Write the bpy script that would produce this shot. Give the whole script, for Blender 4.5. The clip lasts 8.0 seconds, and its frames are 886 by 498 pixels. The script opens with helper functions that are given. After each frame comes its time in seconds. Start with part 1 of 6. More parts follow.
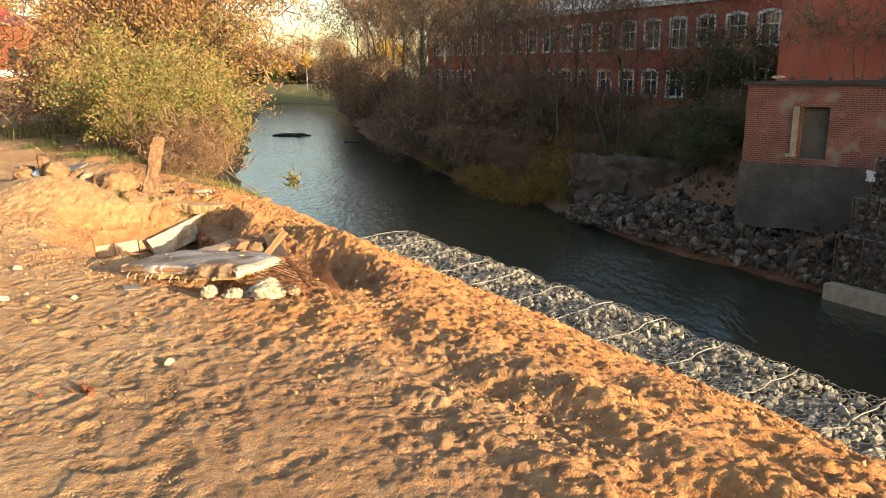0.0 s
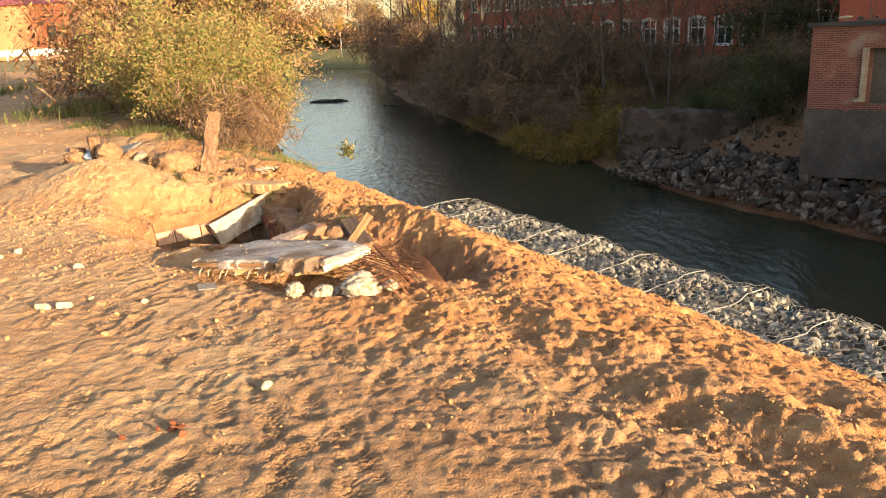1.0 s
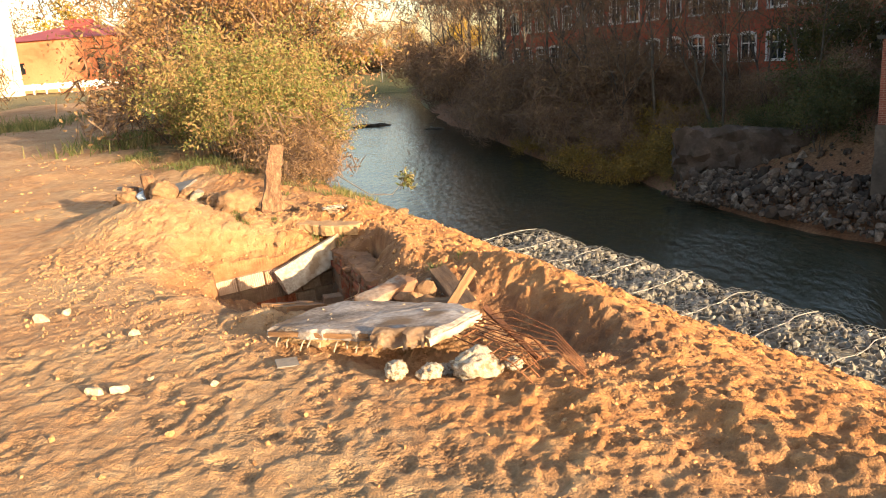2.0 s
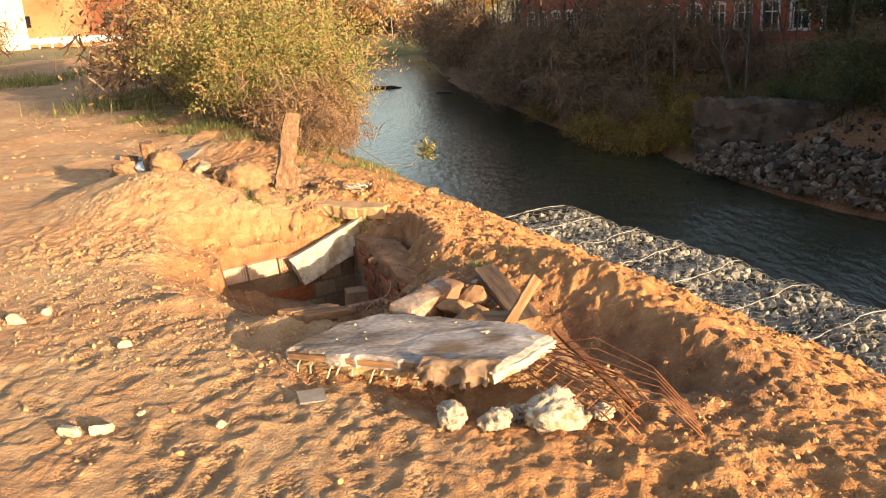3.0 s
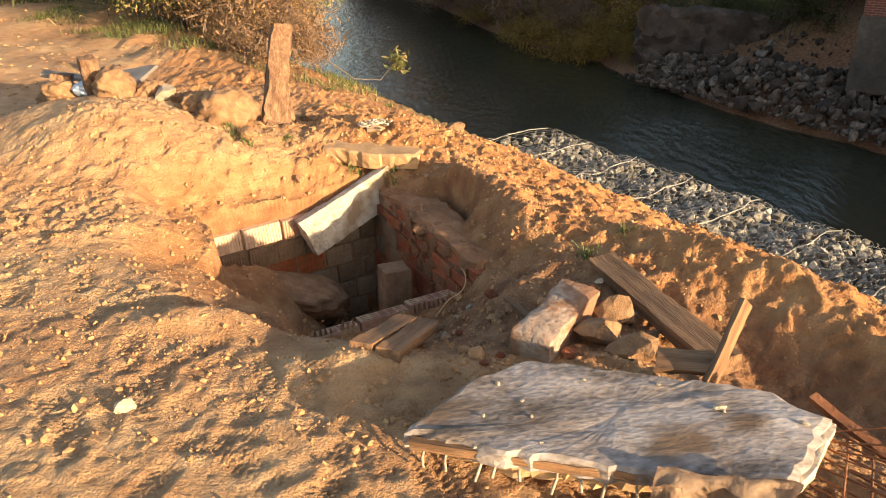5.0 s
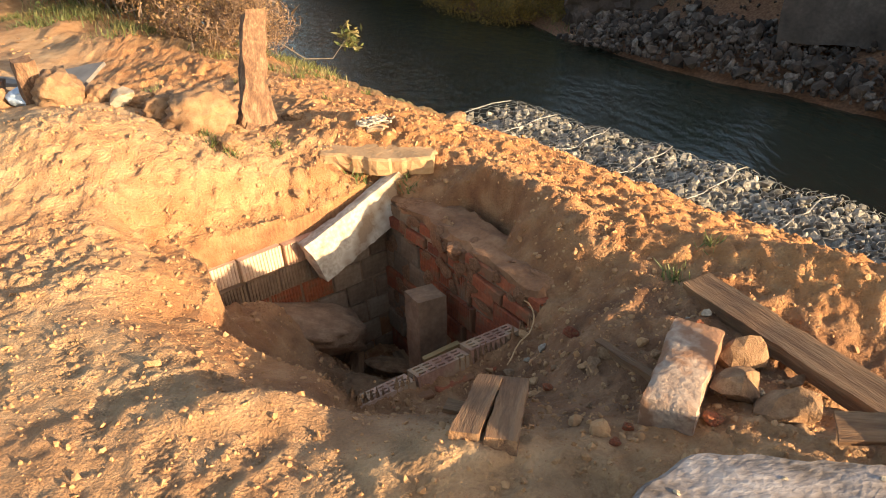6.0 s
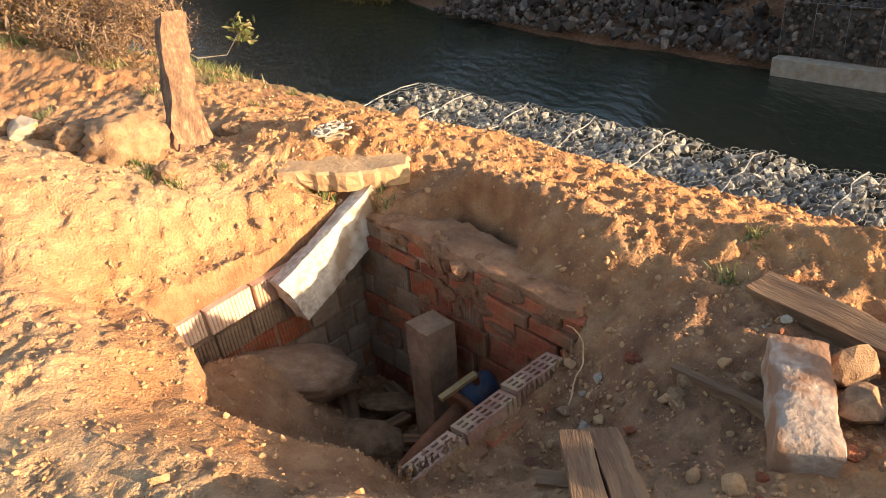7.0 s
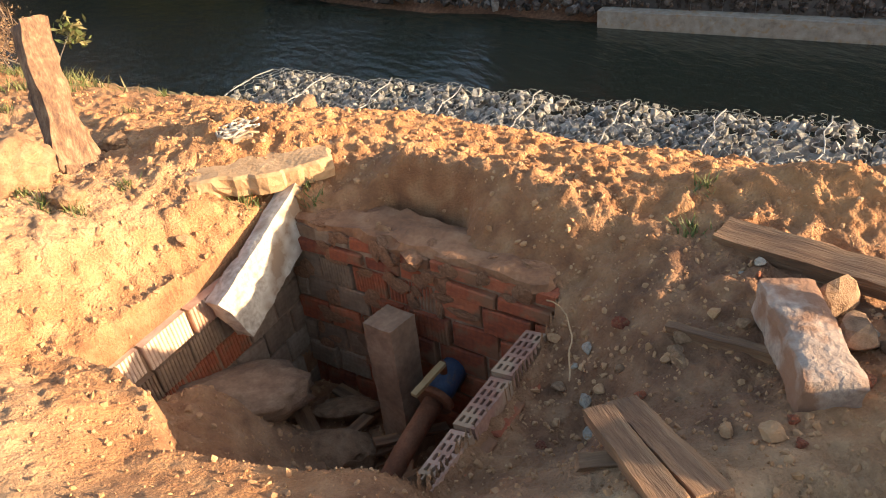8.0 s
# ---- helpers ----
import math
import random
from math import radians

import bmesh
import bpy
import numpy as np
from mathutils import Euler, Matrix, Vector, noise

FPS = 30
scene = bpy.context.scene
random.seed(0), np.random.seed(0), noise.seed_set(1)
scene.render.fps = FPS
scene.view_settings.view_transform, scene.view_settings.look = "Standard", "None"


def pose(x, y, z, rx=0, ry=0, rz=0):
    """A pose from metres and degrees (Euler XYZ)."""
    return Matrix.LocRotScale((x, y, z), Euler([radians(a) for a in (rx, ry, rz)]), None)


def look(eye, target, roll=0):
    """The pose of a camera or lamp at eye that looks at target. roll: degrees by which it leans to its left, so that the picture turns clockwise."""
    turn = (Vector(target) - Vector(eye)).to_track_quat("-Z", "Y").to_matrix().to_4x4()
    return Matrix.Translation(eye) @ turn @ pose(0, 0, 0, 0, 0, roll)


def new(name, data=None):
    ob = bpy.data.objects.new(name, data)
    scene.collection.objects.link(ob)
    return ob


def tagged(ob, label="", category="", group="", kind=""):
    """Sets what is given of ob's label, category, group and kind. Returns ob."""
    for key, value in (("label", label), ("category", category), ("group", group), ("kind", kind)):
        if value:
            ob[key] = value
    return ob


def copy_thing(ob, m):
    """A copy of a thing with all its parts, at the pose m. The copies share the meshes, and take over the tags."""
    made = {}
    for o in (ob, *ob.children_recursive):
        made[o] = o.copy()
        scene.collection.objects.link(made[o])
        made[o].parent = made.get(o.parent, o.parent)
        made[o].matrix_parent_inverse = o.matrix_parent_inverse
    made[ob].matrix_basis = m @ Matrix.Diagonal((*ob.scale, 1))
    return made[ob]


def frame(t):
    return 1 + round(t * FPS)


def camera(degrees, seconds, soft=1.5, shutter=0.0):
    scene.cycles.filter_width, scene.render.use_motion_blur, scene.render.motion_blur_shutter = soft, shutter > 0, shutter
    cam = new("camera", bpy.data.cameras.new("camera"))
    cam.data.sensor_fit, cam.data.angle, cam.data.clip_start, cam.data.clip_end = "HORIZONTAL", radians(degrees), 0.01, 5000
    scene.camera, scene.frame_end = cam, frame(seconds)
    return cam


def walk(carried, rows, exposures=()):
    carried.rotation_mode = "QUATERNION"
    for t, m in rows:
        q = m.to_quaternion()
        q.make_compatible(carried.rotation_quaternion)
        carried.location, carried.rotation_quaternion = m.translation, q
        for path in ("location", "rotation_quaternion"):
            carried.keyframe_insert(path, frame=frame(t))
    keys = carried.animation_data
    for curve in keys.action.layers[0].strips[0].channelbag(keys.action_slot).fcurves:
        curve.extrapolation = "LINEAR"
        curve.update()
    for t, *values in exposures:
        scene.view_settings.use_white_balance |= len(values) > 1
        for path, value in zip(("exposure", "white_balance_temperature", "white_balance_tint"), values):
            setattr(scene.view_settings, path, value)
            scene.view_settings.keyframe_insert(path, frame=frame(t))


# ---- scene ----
cam = camera(59.4, 8.0, soft=1.05)
METRES, EYE, TILT, LEAN, TURN = 6.7, 1.6, -13.0, 0.0, 0.0
ROWS = [
    (0.0, 0.0, 0.0, 0.0, 0.0, 0.0, -0.0),
    (0.5, -0.0375, 0.0531, 0.0073, 0.05, -0.73, 0.87),
    (1.0, -0.0732, 0.1153, 0.0231, 2.86, -2.81, 2.04),
    (1.5, -0.1158, 0.1766, 0.0403, 1.43, -2.84, 3.48),
    (2.0, -0.1501, 0.2482, 0.0557, 5.8, -1.11, 2.77),
    (3.5, -0.2356, 0.4323, 0.0934, 6.14, -6.05, 0.8),
    (4.0, -0.2777, 0.4852, 0.1013, 5.98, -8.24, -0.39),
    (4.5, -0.314, 0.5282, 0.1142, 3.04, -9.49, -0.3),
    (6.0, -0.4314, 0.678, 0.1517, -5.49, -13.54, 3.0),
    (6.5, -0.46, 0.7293, 0.161, -10.13, -14.48, 5.42),
    (7.0, -0.4924, 0.7653, 0.169, -14.94, -15.97, 7.4),
    (7.5, -0.5316, 0.7891, 0.1785, -20.15, -17.16, 9.93),
    (8.0, -0.5412, 0.8078, 0.1803, -27.84, -19.9, 11.95),
]

walk(cam, [(t, pose(0, 0, EYE, TILT, LEAN, TURN) @ pose(METRES * x, METRES * y, METRES * z, 90 + pitch, roll, yaw)) for t, x, y, z, yaw, pitch, roll in ROWS],
     exposures=[(0.0, 1.46, 6400, 8), (0.4, 1.60, 6450, 10), (2.0, 1.60, 6600, 13), (4.2, 1.40, 6650, 13), (6.5, 1.64, 6200, 12), (8.0, 1.79, 5900, 13)])

# ---- light ----
SUN_AZ = math.atan2(0.75, -0.66)
SUN_EL = radians(10.5)
world = bpy.data.worlds.new("world")
scene.world = world
world.use_nodes = True
wn = world.node_tree.nodes
sky = wn.new("ShaderNodeTexSky")
sky.sky_type = "NISHITA"
sky.sun_disc = False
sky.sun_elevation = SUN_EL
sky.sun_rotation = SUN_AZ
sky.air_density = 1.0
sky.dust_density = 1.5
sky.ozone_density = 0.3
wn["Background"].inputs["Strength"].default_value = 0.13
world.node_tree.links.new(sky.outputs[0], wn["Background"].inputs["Color"])
sun = new("sun", bpy.data.lights.new("sun", "SUN"))
sun.data.energy = 5.0
sun.data.angle = radians(0.6)
sun.data.color = (1.0, 0.76, 0.46)
sun.matrix_world = look((60, -50, 30), (60 - math.sin(SUN_AZ), -50 - math.cos(SUN_AZ), 30 - math.tan(SUN_EL)))

# ---- small tools ----
rng = np.random.default_rng(7)


def hash2(ix, iy, seed):
    h = (ix.astype(np.int64) * 374761393 + iy.astype(np.int64) * 668265263 + seed * 144665) & 0x7FFFFFFF
    h = ((h ^ (h >> 13)) * 1274126177) & 0x7FFFFFFF
    return ((h ^ (h >> 16)) & 0xFFFF) / 65535.0


def vnoise(x, y, scale, seed=0):
    """Smooth value noise in -1..1, with cells of that size in metres."""
    u, v = x / scale, y / scale
    iu, iv = np.floor(u), np.floor(v)
    fu, fv = u - iu, v - iv
    fu, fv = fu * fu * fu * (fu * (fu * 6 - 15) + 10), fv * fv * fv * (fv * (fv * 6 - 15) + 10)
    a, b = hash2(iu, iv, seed), hash2(iu + 1, iv, seed)
    c, d = hash2(iu, iv + 1, seed), hash2(iu + 1, iv + 1, seed)
    return 2 * ((a * (1 - fu) + b * fu) * (1 - fv) + (c * (1 - fu) + d * fu) * fv) - 1


def fbm(x, y, scale, octaves=4, seed=0, gain=0.5):
    total, amp = 0, 1
    for k in range(octaves):
        total = total + amp * vnoise(x * math.cos(k) + y * math.sin(k), y * math.cos(k) - x * math.sin(k), scale, seed + 17 * k)
        amp, scale = amp * gain, scale * 0.5
    return total


def smooth(a, b, v):
    t = np.clip((v - a) / (b - a), 0, 1)
    return t * t * (3 - 2 * t)


def seg_dist(x, y, pts):
    best = np.full(np.shape(x), 1e9)
    for (ax, ay), (bx, by) in zip(pts[:-1], pts[1:]):
        dx, dy = bx - ax, by - ay
        t = np.clip(((x - ax) * dx + (y - ay) * dy) / (dx * dx + dy * dy), 0, 1)
        best = np.minimum(best, np.hypot(x - ax - t * dx, y - ay - t * dy))
    return best


def inside(x, y, pts):
    odd = np.zeros(np.shape(x), bool)
    for (ax, ay), (bx, by) in zip(pts, pts[1:] + pts[:1]):
        if ay != by:
            odd ^= ((ay > y) != (by > y)) & (x < (bx - ax) * (y - ay) / (by - ay) + ax)
    return odd


def mesh_np(name, verts, faces, mat=None, smooth_shade=False):
    """A mesh from arrays: faces all with the same number of corners."""
    me = bpy.data.meshes.new(name)
    verts, faces = np.asarray(verts, np.float32), np.asarray(faces, np.int32)
    me.vertices.add(len(verts))
    me.vertices.foreach_set("co", verts.ravel())
    k = faces.shape[1]
    me.loops.add(faces.size)
    me.loops.foreach_set("vertex_index", faces.ravel())
    me.polygons.add(len(faces))
    me.polygons.foreach_set("loop_start", np.arange(0, faces.size, k, dtype=np.int32))
    me.polygons.foreach_set("use_smooth", np.full(len(faces), smooth_shade))
    me.update(calc_edges=True)
    if mat:
        me.materials.append(mat)
    return me


def part(name, data, material=None, parent=None, label=""):
    """Links a bmesh or a mesh as one object under a thing or a part."""
    if isinstance(data, bmesh.types.BMesh):
        me = bpy.data.meshes.new(name)
        data.to_mesh(me)
        data.free()
    else:
        me = data
    if material and not me.materials:
        me.materials.append(material)
    ob = new(name, me)
    if parent:
        ob.parent = parent
    return tagged(ob, label) if label else ob


def thing(name, label, category, group="", m=None, kind=""):
    ob = new(name)
    ob.empty_display_size = 0.1
    if m is not None:
        ob.matrix_basis = m
    return tagged(ob, label, category, group, kind)


def box(w, d, h, x=0, y=0, z=0, bevel=0.0, bm=None, m=None):
    """A box of that size with its middle at x, y and its bottom at z."""
    bm = bm or bmesh.new()
    mm = (m or Matrix()) @ Matrix.Translation((x, y, z + h / 2)) @ Matrix.Diagonal((w, d, h, 1))
    made = bmesh.ops.create_cube(bm, size=1, matrix=mm)["verts"]
    if bevel:
        edges = list({e for v in made for e in v.link_edges})
        bmesh.ops.bevel(bm, geom=edges, offset=bevel, segments=1, affect="EDGES")
    return bm


def rough_box(w, d, h, step=0.05, amp=0.01, seed=0, taper=0.0, chip=0.0):
    """A worn block, its middle at the origin, with uneven faces and broken edges."""
    bm = bmesh.new()
    bmesh.ops.create_cube(bm, size=1, matrix=Matrix.Diagonal((w, d, h, 1)))
    for axis, size in ((0, w), (1, d), (2, h)):
        cuts = max(1, min(22, int(size / step)))
        for k in range(1, cuts):
            co, no = [0, 0, 0], [0, 0, 0]
            co[axis], no[axis] = -size / 2 + size * k / cuts, 1
            bmesh.ops.bisect_plane(bm, geom=bm.verts[:] + bm.edges[:] + bm.faces[:], plane_co=co, plane_no=no)
    for v in bm.verts:
        p = v.co.copy()
        q = p * 9 + Vector((seed * 3.1, seed * 7.7, seed))
        n = noise.noise_vector(q) * amp + noise.noise_vector(q * 3) * amp * 0.5
        on = sum(abs(abs(c) - s / 2) < 1e-4 for c, s in zip(p, (w, d, h)))
        if on >= 2:
            n -= p.normalized() * (chip * (0.4 + abs(noise.noise(q * 1.7)) * 2))
        v.co = p + n
        v.co.x *= 1 - taper * (p.z / h + 0.5)
        v.co.y *= 1 - taper * (p.z / h + 0.5)
    for f in bm.faces:
        f.smooth = True
    bm.normal_update()
    for e in bm.edges:
        e.smooth = len(e.link_faces) == 2 and e.calc_face_angle() < 0.6
    return bm


def stone_mesh(seed, mat, cuts=1, flat=0.75, name="stone"):
    """A broken stone about 1 across."""
    bm = bmesh.new()
    bmesh.ops.create_icosphere(bm, subdivisions=cuts, radius=0.5)
    r = random.Random(seed)
    sx, sy, sz = r.uniform(0.8, 1.25), r.uniform(0.65, 1.0), r.uniform(0.6, 0.9) * flat / 0.75
    planes = [(Vector((r.gauss(0, 1), r.gauss(0, 1), r.gauss(0, 1))).normalized(), r.uniform(0.2, 0.38)) for _ in range(9)]
    for v in bm.verts:
        v.co += noise.noise_vector(v.co * 2.3 + Vector((seed, seed * 2, 0))) * 0.14
        for n, d in planes:
            over = v.co.dot(n) - d
            if over > 0:
                v.co -= n * over * 0.9
        if cuts > 1:
            v.co += noise.noise_vector(v.co * 6.5 + Vector((0, seed, seed))) * 0.06
        v.co = Vector((v.co.x * sx, v.co.y * sy, v.co.z * sz))
    me = bpy.data.meshes.new(name)
    bm.to_mesh(me)
    bm.free()
    me.materials.append(mat)
    return me


def crumbly_mesh(seed, mat, name, knobs=1.0):
    """A lump about 1 across with a knobbly broken surface."""
    bm = bmesh.new()
    bmesh.ops.create_icosphere(bm, subdivisions=4, radius=0.5)
    o = Vector((seed * 1.7, seed * 0.9, seed))
    for v in bm.verts:
        p = v.co.copy()
        k = 1 + 0.28 * noise.noise(p * 2.2 + o) - knobs * (0.30 * abs(noise.noise(p * 4.5 + o)) - 0.24 * noise.noise(p * 9 + o) + 0.14 * abs(noise.noise(p * 18 + o)))
        v.co = Vector((p.x * 1.1, p.y * 0.9, p.z * 0.75)) * k
    for f in bm.faces:
        f.smooth = True
    me = bpy.data.meshes.new(name)
    bm.to_mesh(me)
    bm.free()
    me.materials.append(mat)
    return me


def joined(meshes, mats, name, mat):
    """Many copies of meshes, each at its matrix (as arrays), as one mesh."""
    vs, fs, base = [], [], 0
    data = []
    for me in meshes:
        v = np.empty(len(me.vertices) * 3, np.float32)
        me.vertices.foreach_get("co", v)
        f = np.empty(len(me.loops), np.int32)
        me.loops.foreach_get("vertex_index", f)
        data.append((v.reshape(-1, 3), f.reshape(-1, 3)))
    for i, m in enumerate(mats):
        v, f = data[i % len(data)]
        a = np.array(m)
        vs.append(v @ a[:3, :3].T + a[:3, 3])
        fs.append(f + base)
        base += len(v)
    return mesh_np(name, np.concatenate(vs), np.concatenate(fs), mat)


def tube(points, radius, sides=6, bm=None, radii=None):
    """A round rod through points, closed at its ends."""
    bm = bm or bmesh.new()
    rings = []
    pts = [Vector(p) for p in points]
    for i, p in enumerate(pts):
        way = (pts[min(i + 1, len(pts) - 1)] - pts[max(i - 1, 0)]).normalized()
        a = way.cross(Vector((0.31, 0.17, 0.93))).normalized()
        b = way.cross(a)
        r = radii[i] if radii else radius
        rings.append([bm.verts.new(p + (a * math.cos(k * math.tau / sides) + b * math.sin(k * math.tau / sides)) * r) for k in range(sides)])
    for q, w in zip(rings[:-1], rings[1:]):
        for k in range(sides):
            f = bm.faces.new((q[k], q[(k + 1) % sides], w[(k + 1) % sides], w[k]))
            f.smooth = True
    bm.faces.new(rings[0][::-1])
    bm.faces.new(rings[-1])
    return bm


# ---- materials ----
def material(name, stops, scale=3.0, rough=0.9, bump=0.3, fine=40.0, metal=0.0, detail=8, spot=None, per_object=0.0, per_island=0.0, distance=0.02, coords="Object", stretch=None):
    """A procedural surface: colours along a ramp driven by coarse and fine noise, relief, and optional spots (colour, scale, amount)."""
    m = bpy.data.materials.new(name)
    m.use_nodes = True
    nt = m.node_tree
    n, l = nt.nodes, nt.links
    bsdf = n["Principled BSDF"]
    bsdf.inputs["Metallic"].default_value = metal
    tc = n.new("ShaderNodeTexCoord")
    co = tc.outputs[coords]
    if stretch:
        mp = n.new("ShaderNodeMapping")
        mp.inputs["Scale"].default_value = stretch
        l.new(co, mp.inputs["Vector"])
        co = mp.outputs[0]
    n1, n2 = n.new("ShaderNodeTexNoise"), n.new("ShaderNodeTexNoise")
    n1.inputs["Scale"].default_value, n1.inputs["Detail"].default_value = scale, detail
    n2.inputs["Scale"].default_value, n2.inputs["Detail"].default_value = fine, 6
    l.new(co, n1.inputs["Vector"]), l.new(co, n2.inputs["Vector"])
    mix = n.new("ShaderNodeMath")
    mix.operation = "MULTIPLY_ADD"
    l.new(n2.outputs[0], mix.inputs[0])
    mix.inputs[1].default_value = 0.45
    half = n.new("ShaderNodeMath")
    half.operation = "MULTIPLY_ADD"
    l.new(n1.outputs[0], half.inputs[0])
    half.inputs[1].default_value, half.inputs[2].default_value = 0.9, -0.17
    l.new(half.outputs[0], mix.inputs[2])
    last = mix.outputs[0]
    if per_object or per_island:
        info = n.new("ShaderNodeObjectInfo" if per_object else "ShaderNodeNewGeometry")
        add = n.new("ShaderNodeMath")
        add.operation = "MULTIPLY_ADD"
        l.new(info.outputs["Random" if per_object else "Random Per Island"], add.inputs[0])
        add.inputs[1].default_value = per_object or per_island
        shift = n.new("ShaderNodeMath")
        l.new(last, shift.inputs[0])
        shift.inputs[1].default_value = -(per_object or per_island) / 2
        l.new(shift.outputs[0], add.inputs[2])
        last = add.outputs[0]
    ramp = n.new("ShaderNodeValToRGB")
    els = ramp.color_ramp.elements
    while len(els) < len(stops):
        els.new(0.5)
    for e, (p, c) in zip(els, stops):
        e.position, e.color = p, (*c, 1)
    l.new(last, ramp.inputs[0])
    colour = ramp.outputs[0]
    if spot:
        n3 = n.new("ShaderNodeTexNoise")
        n3.inputs["Scale"].default_value, n3.inputs["Detail"].default_value = spot[1], 5
        l.new(co, n3.inputs["Vector"])
        cut = n.new("ShaderNodeMapRange")
        cut.inputs["From Min"].default_value, cut.inputs["From Max"].default_value = spot[2], spot[2] + 0.1
        l.new(n3.outputs[0], cut.inputs["Value"])
        over = n.new("ShaderNodeMix")
        over.data_type = "RGBA"
        l.new(cut.outputs[0], over.inputs["Factor"])
        l.new(colour, over.inputs["A"])
        over.inputs["B"].default_value = (*spot[0], 1)
        colour = over.outputs["Result"]
    l.new(colour, bsdf.inputs["Base Color"])
    rr = n.new("ShaderNodeMapRange")
    rr.inputs["To Min"].default_value, rr.inputs["To Max"].default_value = max(0.05, rough - 0.1), min(1, rough + 0.1)
    l.new(n2.outputs[0], rr.inputs["Value"])
    l.new(rr.outputs[0], bsdf.inputs["Roughness"])
    b = n.new("ShaderNodeBump")
    b.inputs["Strength"].default_value, b.inputs["Distance"].default_value = bump, distance
    l.new(mix.outputs[0], b.inputs["Height"])
    l.new(b.outputs[0], bsdf.inputs["Normal"])
    return m


CONCRETE = material("concrete", [(0.2, (0.17, 0.13, 0.09)), (0.5, (0.33, 0.27, 0.20)), (0.8, (0.46, 0.40, 0.31))], 4, 0.9, 0.5, 60, spot=((0.33, 0.22, 0.12), 5, 0.56))
LIMED = material("limed_concrete", [(0.25, (0.22, 0.16, 0.11)), (0.5, (0.50, 0.42, 0.32)), (0.8, (0.70, 0.63, 0.52))], 5, 0.92, 0.6, 40, spot=((0.27, 0.18, 0.11), 5, 0.50))
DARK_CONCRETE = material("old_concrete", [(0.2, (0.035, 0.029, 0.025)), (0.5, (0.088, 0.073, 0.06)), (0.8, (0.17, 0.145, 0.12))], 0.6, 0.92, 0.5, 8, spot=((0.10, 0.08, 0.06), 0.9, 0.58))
STONE = material("grey_stone", [(0.1, (0.07, 0.062, 0.05)), (0.5, (0.21, 0.19, 0.155)), (0.95, (0.50, 0.455, 0.375))], 7, 0.88, 0.6, 30, per_object=0.5)
STONES = material("grey_stones", [(0.1, (0.07, 0.062, 0.05)), (0.5, (0.21, 0.19, 0.155)), (0.95, (0.50, 0.455, 0.375))], 7, 0.88, 0.6, 30, per_island=0.5)
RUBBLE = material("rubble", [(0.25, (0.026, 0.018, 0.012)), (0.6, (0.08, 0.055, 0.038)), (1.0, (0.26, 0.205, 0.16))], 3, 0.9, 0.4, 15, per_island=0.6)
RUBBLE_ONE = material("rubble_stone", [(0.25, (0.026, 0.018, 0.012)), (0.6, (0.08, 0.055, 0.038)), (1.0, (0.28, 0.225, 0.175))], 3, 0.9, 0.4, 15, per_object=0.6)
SANDSTONE = material("sandy_clod", [(0.2, (0.27, 0.135, 0.055)), (0.5, (0.40, 0.215, 0.095)), (0.9, (0.48, 0.29, 0.145))], 6, 0.95, 0.5, 50, per_island=0.3)
WHITE_STONE = material("white_stone", [(0.2, (0.32, 0.23, 0.14)), (0.5, (0.50, 0.40, 0.27)), (0.9, (0.66, 0.57, 0.43))], 7, 0.9, 0.5, 40)
BARK = material("bark", [(0.2, (0.05, 0.04, 0.03)), (0.5, (0.12, 0.095, 0.07)), (0.8, (0.22, 0.18, 0.14))], 4, 0.95, 0.6, 30)
DARK_BARK = material("dark_bark", [(0.2, (0.03, 0.026, 0.022)), (0.5, (0.075, 0.062, 0.05)), (0.8, (0.14, 0.12, 0.10))], 3, 0.95, 0.6, 20)
WOOD = material("weathered_wood", [(0.2, (0.075, 0.036, 0.018)), (0.5, (0.19, 0.10, 0.048)), (0.8, (0.35, 0.215, 0.115))], 9, 0.88, 0.8, 60, spot=((0.30, 0.155, 0.07), 6, 0.54), stretch=(0.25, 3, 3))
RUST = material("rusty_steel", [(0.2, (0.09, 0.035, 0.015)), (0.5, (0.22, 0.085, 0.035)), (0.8, (0.34, 0.15, 0.07))], 8, 0.85, 0.4, 80, metal=0.2)
WIRE = material("galvanised_wire", [(0.2, (0.20, 0.195, 0.18)), (0.8, (0.40, 0.385, 0.35))], 4, 0.55, 0.1, 60, metal=0.6)
RED_PAINT = material("red_brickwork_far", [(0.2, (0.26, 0.06, 0.035)), (0.5, (0.38, 0.09, 0.05)), (0.8, (0.46, 0.14, 0.085))], 0.5, 0.92, 0.3, 6)
ORANGE_WALL = material("orange_plaster", [(0.2, (0.62, 0.20, 0.09)), (0.8, (0.75, 0.30, 0.15))], 0.4, 0.9, 0.1, 4)
CREAM_WALL = material("cream_plaster", [(0.2, (0.60, 0.50, 0.36)), (0.8, (0.75, 0.68, 0.54))], 0.4, 0.9, 0.1, 4)
WHITE_PAINT = material("white_paint", [(0.2, (0.58, 0.57, 0.55)), (0.8, (0.82, 0.81, 0.79))], 2, 0.7, 0.1, 12)
ROOF_METAL = material("roof_metal", [(0.2, (0.30, 0.30, 0.30)), (0.8, (0.52, 0.52, 0.51))], 0.5, 0.5, 0.1, 5, metal=0.4)
RED_ROOF = material("red_roof", [(0.2, (0.30, 0.05, 0.05)), (0.8, (0.42, 0.09, 0.08))], 0.5, 0.6, 0.1, 5)
TAR = material("roof_felt", [(0.2, (0.02, 0.02, 0.02)), (0.8, (0.07, 0.065, 0.06))], 1, 0.9, 0.3, 12)

